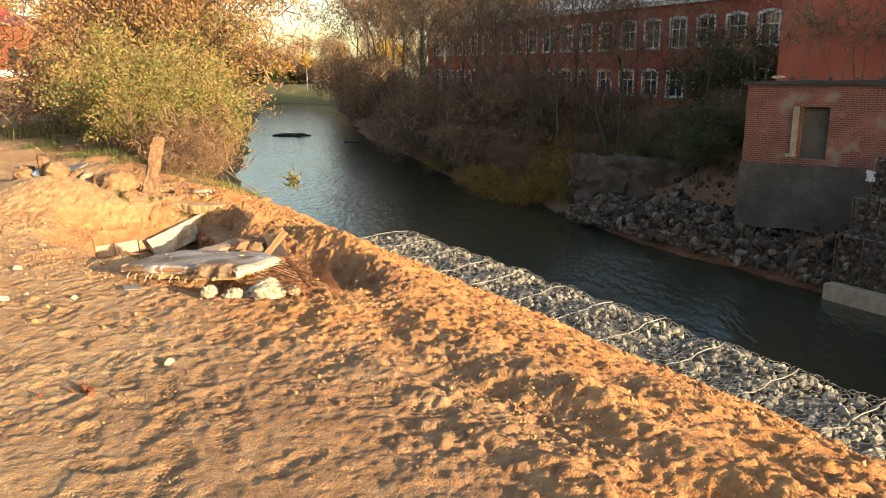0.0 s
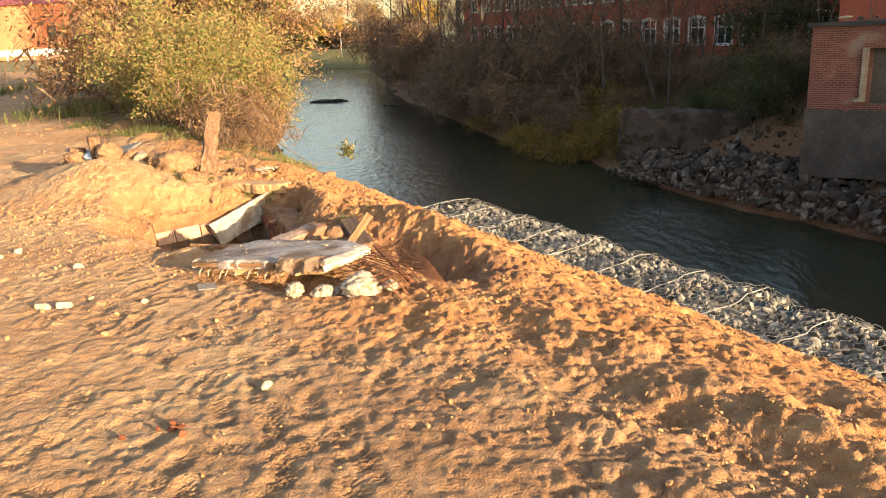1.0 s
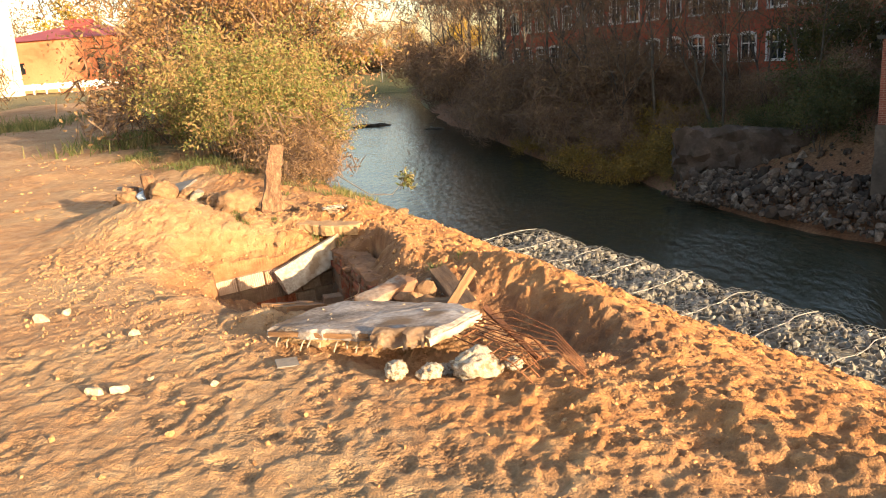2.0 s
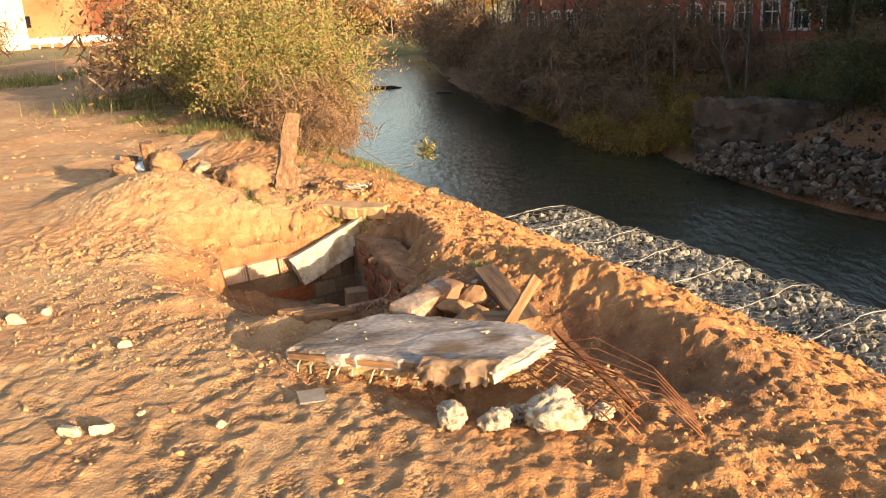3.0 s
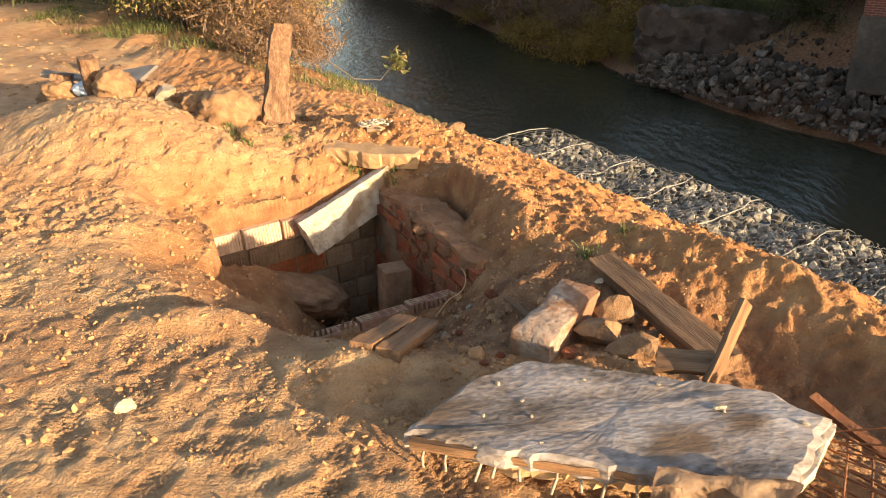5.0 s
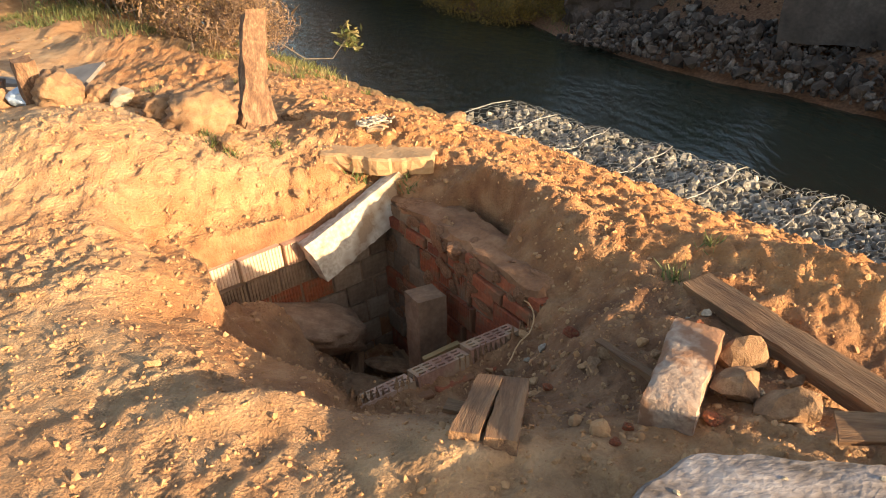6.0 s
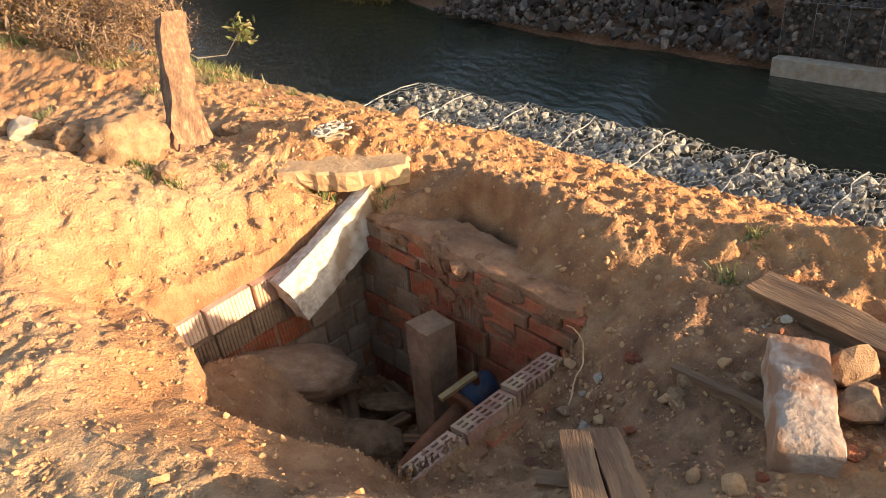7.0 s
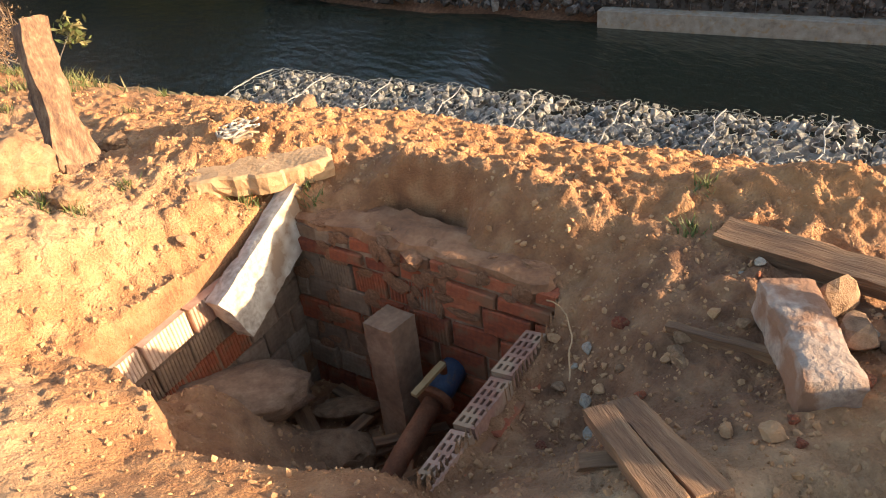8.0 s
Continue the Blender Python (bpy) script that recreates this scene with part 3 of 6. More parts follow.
_t2.inputs["Scale"].default_value, _t2.inputs["Detail"].default_value = 0.22, 4
_l.new(_mp.outputs[0], _t1.inputs["Vector"]), _l.new(_mp.outputs[0], _t2.inputs["Vector"])
_ma = _n.new("ShaderNodeMath")
_ma.operation = "MULTIPLY_ADD"
_l.new(_t2.outputs[0], _ma.inputs[0])
_ma.inputs[1].default_value = 1.5
_l.new(_t1.outputs[0], _ma.inputs[2])
_bp = _n.new("ShaderNodeBump")
_bp.inputs["Strength"].default_value, _bp.inputs["Distance"].default_value = 0.5, 0.12
_l.new(_ma.outputs[0], _bp.inputs["Height"])
_l.new(_bp.outputs[0], _b.inputs["Normal"])
water = tagged(new("water", mesh_np("water", np.stack([wgx.ravel(), wgy.ravel(), np.full(wgx.size, WATER)], 1), wq[keep], WATERMAT, True)), "dark rippled river water reflecting the sky", "river", kind="structure")

# ---- trees and shrubs ----
def grow(r, p, way, length, radius, level, segs, tips, spread, droop=0.0):
    """Branches as tapered rods; tips collects the ends."""
    steps = 4
    pts = [p]
    for k in range(steps):
        way = (way + Vector((r.gauss(0, 0.13), r.gauss(0, 0.13), r.gauss(0.03 - droop, 0.09)))).normalized()
        p = p + way * (length / steps)
        pts.append(p)
        if level > 0 and k > 0:
            for _ in range(2 if k < 3 else 1):
                a = r.uniform(0, math.tau)
                side = way.orthogonal().normalized()
                side.rotate(Matrix.Rotation(a, 3, way))
                out = (way * (1 - spread) + side * spread).normalized()
                grow(r, p, out, length * r.uniform(0.45, 0.65), radius * (1 - k / 5) * 0.5, level - 1, segs, tips, spread, droop)
    segs.append((pts, radius))
    if level <= 1:
        tips.extend(pts[2:])


def rods(segs, sides=4):
    vs, fs = [], []
    for pts, radius in segs:
        base = len(vs)
        n = len(pts)
        for i, p in enumerate(pts):
            way = (pts[min(i + 1, n - 1)] - pts[max(i - 1, 0)]).normalized()
            a = way.orthogonal().normalized()
            b = way.cross(a)
            rr = radius * (1 - 0.75 * i / (n - 1))
            for k in range(sides):
                vs.append(p + (a * math.cos(k * math.tau / sides) + b * math.sin(k * math.tau / sides)) * rr)
        for i in range(n - 1):
            for k in range(sides):
                q = base + i * sides
                fs.append((q + k, q + (k + 1) % sides, q + sides + (k + 1) % sides, q + sides + k))
    return np.array([tuple(v) for v in vs]), np.array(fs)


def leaves(g, tips, count, size, scatter, aspect=0.55, up=0.0):
    """Small pointed leaves round the tips."""
    tips = np.array([tuple(t) for t in tips])
    c = tips[g.integers(0, len(tips), count)] + g.normal(0, scatter, (count, 3))
    d = g.normal(0, 1, (count, 3))
    d[:, 2] += up
    d /= np.linalg.norm(d, axis=1)[:, None]
    e = np.cross(d, g.normal(0, 1, (count, 3)))
    e /= np.linalg.norm(e, axis=1)[:, None]
    f = np.cross(d, e)
    s = size * g.uniform(0.6, 1.3, (count, 1))
    v = np.stack([c - d * s, c + e * s * aspect, c + d * s, c - e * s * aspect + f * s * 0.15], 1).reshape(-1, 3)
    return v, np.arange(count * 4).reshape(-1, 4)


def tree(name, label, category, seed, height, stems, lean, level, spread, bark, leaf, count, size, scatter, aspect=0.55, radius=0.06, twigs=0, droop=0.0, base=0.3, group=""):
    r, g = random.Random(seed), np.random.default_rng(seed)
    segs, tips = [], []
    for k in range(stems):
        a = math.tau * k / stems + r.uniform(-0.4, 0.4)
        d = base * r.uniform(0.3, 1) if stems > 1 else 0
        way = Vector((math.cos(a) * lean, math.sin(a) * lean, 1)).normalized()
        grow(r, Vector((math.cos(a) * d, math.sin(a) * d, -0.25)), way, height * r.uniform(0.75, 1.05), radius * r.uniform(0.7, 1.1), level, segs, tips, spread, droop)
    ob = thing(name, label, category, group)
    v, f = rods(segs)
    part("trunk", mesh_np("trunk", v, f, bark, True), None, ob)
    if count:
        v, f = leaves(g, tips, count, size, scatter, aspect)
        part("crown", mesh_np("crown", v, f, leaf), None, ob)
    if twigs:
        v, f = leaves(g, tips, twigs, 0.34, scatter * 0.8, 0.014, 0.8)
        tagged(part("twig_tangle", mesh_np("twig_tangle", v, f, LEAF_BROWN), None, ob), kind="stuff")
    return ob


def stand(x, y, sink=0.1):
    return float(ground_height(np.array([x]), np.array([y]))[0]) - sink


def place(ob, x, y, scale=1.0, turn=0.0, first=False, sink=0.1):
    m = pose(x, y, stand(x, y, sink), 0, 0, turn) @ Matrix.Diagonal((scale, scale, scale, 1))
    if first:
        ob.matrix_basis = m
        return ob
    c = copy_thing(ob, Matrix())
    c.matrix_basis = m
    return c


def plant(kinds, spots, seed=1, far=1.0):
    """Puts the kinds one after another on the spots (x, y, scale)."""
    r = random.Random(seed)
    for i, (x, y, s) in enumerate(spots):
        place(kinds[i % len(kinds)], x, y, s * (far if y > 195 else 1), r.uniform(0, 360), i < len(kinds))


plant([tree("shrub", "tall willow shrub with golden green autumn leaves", "shrub", 3, 3.4, 9, 0.5, 2, 0.5, BARK, LEAF_GOLD, 6500, 0.075, 0.15, 0.38, 0.035, group="shrubs on the near bank"),
       tree("shrub", "dense bank shrub with yellow and green leaves", "shrub", 4, 3.2, 8, 0.55, 2, 0.5, BARK, LEAF_GOLD, 6000, 0.07, 0.15, 0.38, 0.035, group="shrubs on the near bank")],
      [(-6.4, 15.8, 0.52), (-6.8, 17.4, 0.62), (-5.7, 14.9, 0.38), (-6.0, 17.6, 0.60), (-7.0, 16.2, 0.36), (-6.9, 19.6, 0.74), (-5.9, 16.3, 0.5), (-5.1, 15.6, 0.42)], 2)
plant([tree("bank_tree", "leaning multi stemmed tree with thinning russet leaves", "tree", 15, 5.2, 4, 0.22, 3, 0.42, BARK, LEAF_RUSSET, 13000, 0.06, 0.24, 0.42, 0.09, twigs=900, group="trees behind the shrubs")],
      [(-9.0, 21.5, 0.85), (-7.8, 23.5, 0.95), (-10.3, 25.5, 0.9), (-9.0, 27.5, 1.05)], 12)
plant([tree("dry_shrub", "reddish brown shrub with dry curled leaves", "shrub", 5, 2.2, 9, 0.75, 2, 0.55, BARK, LEAF_DRY, 3000, 0.055, 0.2, 0.45, 0.022, twigs=700, group="dry shrubs on the near bank")],
      [(-4.75, 14.2, 0.42), (-4.35, 13.3, 0.26), (-5.0, 15.6, 0.5), (-5.6, 16.6, 0.55), (-4.1, 12.8, 0.22), (-8.6, 19.2, 0.95), (-9.2, 22.0, 1.2), (-7.4, 21.5, 1.0), (-9.8, 27.5, 1.2), (-11.5, 32, 1.1), (-22.5, 28.5, 1.0), (-25, 31.5, 1.15), (-28, 36, 1.3), (-32, 42, 1.4), (-37, 49, 1.5), (-8.6, 19.6, 0.5)], 3)
plant([tree("bare_tree", "bare dark trunk with thin leafless limbs on the bank", "tree", 6, 9.0, 1, 0.1, 3, 0.42, DARK_BARK, LEAF_BROWN, 900, 0.09, 0.4, 0.4, 0.16, twigs=1300, group="trees on the far bank"),
       tree("bare_tree", "slender forked tree with a few brown leaves", "tree", 7, 8.5, 2, 0.16, 3, 0.4, DARK_BARK, LEAF_BROWN, 900, 0.09, 0.4, 0.4, 0.13, twigs=1300, group="trees on the far bank")],
      [(7.6, 51.5, 1.0), (10.6, 48.0, 0.95), (4.2, 57, 1.2), (12.6, 52, 0.9), (1.5, 66, 1.35), (7.0, 62, 1.25), (-2.5, 80, 1.5), (3.0, 75, 1.5), (-6.5, 100, 1.6), (-1.0, 96, 1.7), (-11, 122, 1.8), (-5, 115, 1.8), (-16, 150, 1.9), (-9, 140, 1.9), (-4, 86, 1.5), (15.2, 46.5, 0.8), (9.3, 57, 1.1), (5.6, 52.5, 0.8), (2.2, 61, 1.0), (-0.5, 72, 1.2), (0.4, 82, 1.4), (5.5, 68, 1.2), (-8, 110, 1.6), (13.4, 49.2, 0.75), (-3.2, 105, 1.6)], 4)
plant([tree("bank_shrub", "tangled brown leafless shrub on the far bank", "shrub", 8, 3.2, 10, 0.6, 2, 0.5, DARK_BARK, LEAF_BROWN, 4500, 0.075, 0.3, 0.35, 0.03, twigs=1800, group="shrubs on the far bank")],
      [(5.0, 50, 0.7), (3.0, 54, 1.0), (1.2, 60, 0.8), (-0.3, 65, 1.2), (-2.5, 71, 0.9), (-2.9, 78, 1.2), (-4.6, 85, 1.1), (-6.4, 94, 1.4), (-8.4, 104, 1.2), (-9.8, 113, 1.6), (-12.0, 124, 1.4), (-13.6, 135, 1.7), (-16, 148, 1.5), (-17.5, 160, 1.8), (-19, 173, 1.8),
       (6.0, 55, 0.9), (3.5, 62, 1.2), (1.0, 70, 1.5), (-2.0, 82, 1.2), (-5, 92, 1.9), (-8, 108, 1.6), (8.5, 50.5, 0.6), (13.8, 47.0, 0.6), (11.5, 50.5, 0.6), (9.5, 53.5, 0.8), (6.0, 56.5, 1.35), (4.0, 59, 1.5), (8.4, 57, 1.2), (2.2, 63, 1.6), (10.4, 54.5, 0.9), (5.0, 64, 1.6), (0.5, 67, 1.7), (12.4, 54, 0.8), (15.8, 44.0, 0.7), (17, 47, 0.8), (-12, 128, 2.4), (-15, 145, 2.0), (-19, 172, 2.5)], 5)
plant([tree("yellow_shrub", "low shrub with fading yellow leaves by the water", "shrub", 9, 2.0, 8, 0.7, 2, 0.55, DARK_BARK, LEAF_FADED, 3600, 0.075, 0.2, 0.5, 0.022, group="yellow shrubs by the water")],
      [(4.9, 47.6, 0.9), (8.0, 46.4, 0.95), (6.6, 48.6, 0.9), (2.4, 53.0, 0.8), (7.2, 44.9, 0.55), (9.0, 45.2, 0.6), (5.9, 46.6, 0.9), (3.6, 50.2, 1.0), (0.2, 60.0, 0.8), (8.4, 52.0, 0.9), (-3.0, 76, 1.0), (5.2, 58, 1.2)], 6)
plant([tree("green_shrub", "dark green ivy grown shrub beside the ruin", "shrub", 10, 3.0, 7, 0.45, 2, 0.5, DARK_BARK, LEAF_DARK, 5200, 0.09, 0.28, 0.5, 0.03, group="green shrubs on the far bank")],
      [(13.2, 40.0, 0.75), (14.6, 43.0, 0.8), (11.5, 44.5, 0.5), (17.6, 50.5, 1.25), (15.9, 41.2, 0.6), (9.8, 46.0, 0.5), (10.6, 43.2, 0.35), (12.2, 42.4, 0.4), (8.6, 44.2, 0.3), (20.5, 57.0, 1.6)], 7)
plant([tree("birch", "distant birch with a glowing yellow crown", "tree", 12, 9, 1, 0.05, 3, 0.38, BARK, LEAF_YELLOW, 3200, 0.22, 0.6, 0.6, 0.13, group="far trees"),
       tree("far_tree", "distant tree with a thin brown crown", "tree", 13, 10, 1, 0.08, 3, 0.4, BARK, LEAF_DRY, 2200, 0.2, 0.7, 0.5, 0.16, twigs=1500, group="far trees"),
       tree("far_tree", "distant leafless tree with pale limbs", "tree", 14, 11, 1, 0.08, 3, 0.36, BARK, LEAF_DRY, 700, 0.2, 0.7, 0.5, 0.16, twigs=2200, group="far trees")],
      [(-52, 205, 0.8), (-47, 225, 1.0), (-58, 232, 1.2), (-43, 207, 0.85), (-66, 225, 1.1), (-38, 228, 1.3), (-30, 222, 1.2), (-75, 235, 1.3), (-24, 210, 1.3), (-35, 212, 1.0), (-86, 228, 1.3), (-18, 228, 1.5), (-61, 215, 0.8), (-95, 240, 1.4), (-28, 240, 1.6), (-56, 245, 1.3), (-48, 250, 1.5), (-70, 250, 1.5), (-12, 205, 1.5), (-40, 255, 1.6), (-8, 225, 1.7), (-105, 225, 1.3), (-80, 215, 1.1), (-22, 260, 1.7), (-64, 262, 1.6), (-90, 262, 1.6),
       (-26, 70, 0.9), (-30, 80, 1.0), (-34, 92, 1.1), (-37, 110, 1.1), (-45, 130, 1.2), (-52, 150, 1.2), (-40, 98, 1.0), (3, 120, 1.5), (-3, 135, 1.6), (-6, 160, 1.6), (12, 110, 1.3), (-10, 180, 1.6), (-75, 150, 1.1), (-70, 120, 1.0), (-95, 150, 1.2), (-115, 170, 1.3), (-85, 180, 1.2)] + [(-70 + 4.3 * k + 2 * math.sin(k * 7.0), 216 + 12 * abs(math.sin(k * 3.3)), 0.75 + 0.5 * abs(math.sin(k * 5.1))) for k in range(20)], 8, 0.62)

plant([tree("far_shrub", "distant brown thicket under the far trees", "shrub", 16, 4.0, 8, 0.5, 2, 0.5, BARK, LEAF_BROWN, 2600, 0.2, 0.5, 0.5, 0.05, group="far thickets"),
       tree("far_shrub", "distant olive thicket along the far bank", "shrub", 17, 3.0, 8, 0.6, 2, 0.5, BARK, LEAF_DARK, 2600, 0.2, 0.5, 0.5, 0.05, group="far thickets")],
      [(-20 - 2.6 * k, 207 + 1.3 * k + 5 * math.sin(k * 2.7), 0.8 + 0.5 * abs(math.sin(k * 4.1))) for k in range(26)], 14)


# grass
def blades(g, spots, per, radius, height):
    c, hs = [], []
    for x, y, s in spots:
        px, py = x + g.normal(0, radius * s, per), y + g.normal(0, radius * s, per)
        c.append(np.stack([px, py, ground_height(px, py) - 0.01], 1))
        hs.append(height * s ** 0.5 * g.uniform(0.4, 1.2, per))
    c, h = np.concatenate(c), np.concatenate(hs)
    k = len(c)
    a = g.uniform(0, math.tau, k)
    side = np.stack([np.cos(a), np.sin(a), np.zeros(k)], 1) * (h * 0.045 + 0.002)[:, None]
    lean = np.stack([g.normal(0, 0.45, k) * h, g.normal(0, 0.45, k) * h, h], 1)
    v = np.stack([c - side, c + side, c + lean * 0.55 + side * 0.7, c + lean], 1).reshape(-1, 3)
    return v, np.arange(k * 4).reshape(-1, 4)


_g = np.random.default_rng(21)
_spots = []
for _ in range(60):
    x = _g.uniform(-8.6, -3.3)
    _spots.append((x, 12.3 - 0.62 * (x + 3.5) + _g.normal(0.9, 0.7), _g.uniform(0.4, 1.0)))
v, f = blades(_g, _spots, 70, 0.16, 0.13)
tagged(new("grass", mesh_np("grass", v, f, GRASS)), "green and straw grass under the bank shrubs", "grass", kind="stuff")
v, f = blades(_g, [(-3.78, 9.02, 0.6), (-3.68, 8.92, 0.5), (-3.85, 9.12, 0.4), (-3.45, 9.1, 0.4), (-2.98, 8.86, 0.8), (-2.72, 8.74, 0.6), (-1.68, 7.35, 0.6), (-1.5, 7.5, 0.5), (-0.75, 7.15, 0.6), (-0.45, 6.75, 0.5), (-4.6, 10.9, 0.6), (-3.2, 10.5, 0.5), (-3.9, 11.0, 0.8), (-3.5, 11.5, 0.9), (-2.9, 11.2, 0.5)], 40, 0.05, 0.085)
tagged(new("grass", mesh_np("grass", v, f, GRASS)), "small green grass tufts growing from the clay", "grass", kind="stuff")
v, f = blades(_g, [(_g.uniform(-11.5, -9.0), _g.uniform(18, 26), 1.0) for _ in range(25)] + [(_g.uniform(8, 18), _g.uniform(43, 58), 2.2) for _ in range(170)] + [(_g.uniform(-24, -19), _g.uniform(25, 34), 1.4) for _ in range(45)], 60, 0.4, 0.3)
tagged(new("grass", mesh_np("grass", v, f, GRASS)), "rough grass along the track and the far bank", "grass", kind="stuff")

# a leafy twig reaching over the water
twig = thing("branch", "thin hanging twig with a tuft of yellow green leaves", "branch")
tips = [Vector((-3.12 + random.uniform(-0.12, 0.12), 15.95 + random.uniform(-0.1, 0.1), -0.62 + random.uniform(-0.16, 0.12))) for _ in range(14)]
part("stem", tube([(-4.6, 14.6, 0.2), (-4.1, 14.9, -0.35), (-3.7, 15.3, -0.75), (-3.35, 15.7, -0.85), (-3.12, 15.95, -0.6)], 0.012, 5, radii=[0.014, 0.012, 0.009, 0.007, 0.004]), BARK, twig)
v, f = leaves(np.random.default_rng(5), tips, 110, 0.06, 0.05, 0.4)
part("leaf_tuft", mesh_np("leaf_tuft", v, f, GRASS), None, twig)


# ---- buildings ----
def facade(ob, length, z0, z1, thick, holes, mat, name="wall"):
    """A wall along local x from 0, its face at y=0 looking to -y, with openings (u0, u1, w0, w1)."""
    us = sorted({0.0, length, *[c for h in holes for c in h[:2]]})
    zs = sorted({z0, z1, *[c for h in holes for c in h[2:]]})
    bm = bmesh.new()
    for a, b in zip(us[:-1], us[1:]):
        run = None
        for c, d in list(zip(zs[:-1], zs[1:])) + [(None, None)]:
            solid = c is not None and not any(h[0] <= a + 1e-6 and b <= h[1] + 1e-6 and h[2] <= c + 1e-6 and d <= h[3] + 1e-6 for h in holes)
            if solid and run is None:
                run = [c, d]
            elif solid:
                run[1] = d
            elif run:
                box(b - a, thick, run[1] - run[0], (a + b) / 2, thick / 2, run[0], bm=bm)
                run = None
    return part(name, bm, mat, ob)


def window(parent, u0, u1, w0, w1, arch=True):
    """A white sash window with a surround, set into an opening."""
    w, h, mid = u1 - u0, w1 - w0, (u0 + u1) / 2
    bm = bmesh.new()
    for x in (u0 - 0.06, u1 + 0.06):
        box(0.16, 0.1, h + 0.1, x, -0.03, w0 - 0.05, bm=bm)
    box(w + 0.36, 0.14, 0.12, mid, -0.05, w0 - 0.12, bm=bm)
    for k in range(6):
        t = (k + 0.5) / 6 - 0.5
        box(w / 6 + 0.05, 0.1, 0.2, mid + t * w, -0.03, w1 + 0.02 - 0.9 * t * t * w * 0.5, bm=bm)
    win = part("window", bm, WHITE_PAINT, parent, "white arched surround")
    bm = bmesh.new()
    for x in (u0 + 0.05, mid, u1 - 0.05):
        box(0.09, 0.07, h, x, 0.16, w0, bm=bm)
    for z in (w0, w0 + h * 0.62, w1 - 0.09):
        box(w, 0.06, 0.09, mid, 0.16, z, bm=bm)
    part("window_frame", bm, WHITE_PAINT, win)
    part("pane", box(w, 0.02, h, mid, 0.22, w0), GLASS, win)


def frame_at(x, y, ux, uy, z=0.0):
    """Local x along (ux, uy); local -y looks to its right-hand side."""
    k = math.hypot(ux, uy)
    ux, uy = ux / k, uy / k
    return Matrix(((ux, -uy, 0, x), (uy, ux, 0, y), (0, 0, 1, z), (0, 0, 0, 1)))


# long two-storey mill across the river; local x runs from its far end towards the walker
mill = thing("factory_building", "long two storey red brick mill with white arched windows", "building", m=frame_at(-1.97, 106.75, 0.479, -0.878))
spots = [(u, u + 1.75, z, z + hh) for k in range(-10, 9) for u in [33 - 0.875 + 3.02 * k] for z, hh in ((-0.65, 2.15), (3.4, 2.35))]
facade(mill, 62, -4.0, 6.9, 0.5, spots, RED_PAINT)
for s in spots:
    window(mill, *s)
part("plinth", box(62, 0.12, 2.2, 31, -0.05, -4.0), DARK_CONCRETE, mill)
part("cornice", box(62.4, 0.5, 0.35, 31, -0.1, 6.9), WHITE_PAINT, mill)
bm = bmesh.new()
vs = [bm.verts.new(p) for p in ((-0.3, -0.5, 7.25), (62.3, -0.5, 7.25), (62.3, 8, 9.6), (-0.3, 8, 9.6), (-0.3, 16, 7.25), (62.3, 16, 7.25))]
bm.faces.new((vs[0], vs[1], vs[2], vs[3]))
bm.faces.new((vs[3], vs[2], vs[5], vs[4]))
bm.faces.new((vs[0], vs[3], vs[4]))
bm.faces.new((vs[1], vs[5], vs[2]))
part("roof", bm, ROOF_METAL, mill)
part("back_wall", box(62, 0.5, 10.9, 31, 15.2, -4.0), RED_PAINT, mill)
part("end_wall", box(0.5, 14.6, 10.9, 0.3, 7.8, -4.0), RED_PAINT, mill)
part("end_wall", box(0.5, 14.6, 10.9, 61.7, 7.8, -4.0), RED_PAINT, mill)

# tall mill wing on the same bank, its unseen run added to shade the bank
wing = thing("factory_wing", "tall plain red brick factory wing above the ruin, its unseen length added for shade", "building", m=frame_at(17.4, 41.5, 0.49, -0.87))
holes = [(u, u + 1.6, z, z + 2.4) for u in (9, 13, 17, 21, 25, 29, 33, 37, 41, 45, 49, 53) for z in (0.5, 5.0, 9.5)]
facade(wing, 78, -6.0, 16.0, 0.5, holes, RED_PAINT)
for s in holes[:12]:
    window(wing, *s)
part("side_wall", box(0.5, 18, 22, 0.3, 9.5, -6), RED_PAINT, wing)
part("back_wall", box(78, 0.5, 22, 39, 18.7, -6), RED_PAINT, wing)
part("side_wall", box(0.5, 18, 22, 77.7, 9.5, -6), RED_PAINT, wing)
part("roof", box(78.6, 19.6, 0.4, 39, 9.4, 16.0), ROOF_METAL, wing)

# the roofless ruin at the water
BRICKWALL = material("red_brick_courses", [(0.2, (0.07, 0.022, 0.016)), (0.5, (0.17, 0.045, 0.03)), (0.8, (0.33, 0.12, 0.08))], 1.1, 0.92, 0.4, 9, spot=((0.25, 0.19, 0.15), 1.0, 0.57))
_n, _l = BRICKWALL.node_tree.nodes, BRICKWALL.node_tree.links
_br, _tc, _mp = _n.new("ShaderNodeTexBrick"), _n.new("ShaderNodeTexCoord"), _n.new("ShaderNodeMapping")
_mp.inputs["Rotation"].default_value = (radians(90), 0, 0)
_l.new(_tc.outputs["Object"], _mp.inputs["Vector"])
_l.new(_mp.outputs[0], _br.inputs["Vector"])
for key, val in (("Scale", 1.0), ("Mortar Size", 0.014), ("Brick Width", 0.27), ("Row Height", 0.085), ("Mortar Smooth", 0.3)):
    _br.inputs[key].default_value = val
_mx = _n.new("ShaderNodeMix")
_mx.data_type = "RGBA"
_src = _n["Principled BSDF"].inputs["Base Color"].links[0].from_socket
_l.new(_br.outputs["Fac"], _mx.inputs["Factor"])
_l.new(_src, _mx.inputs["A"])
_mx.inputs["B"].default_value = (0.22, 0.145, 0.115, 1)
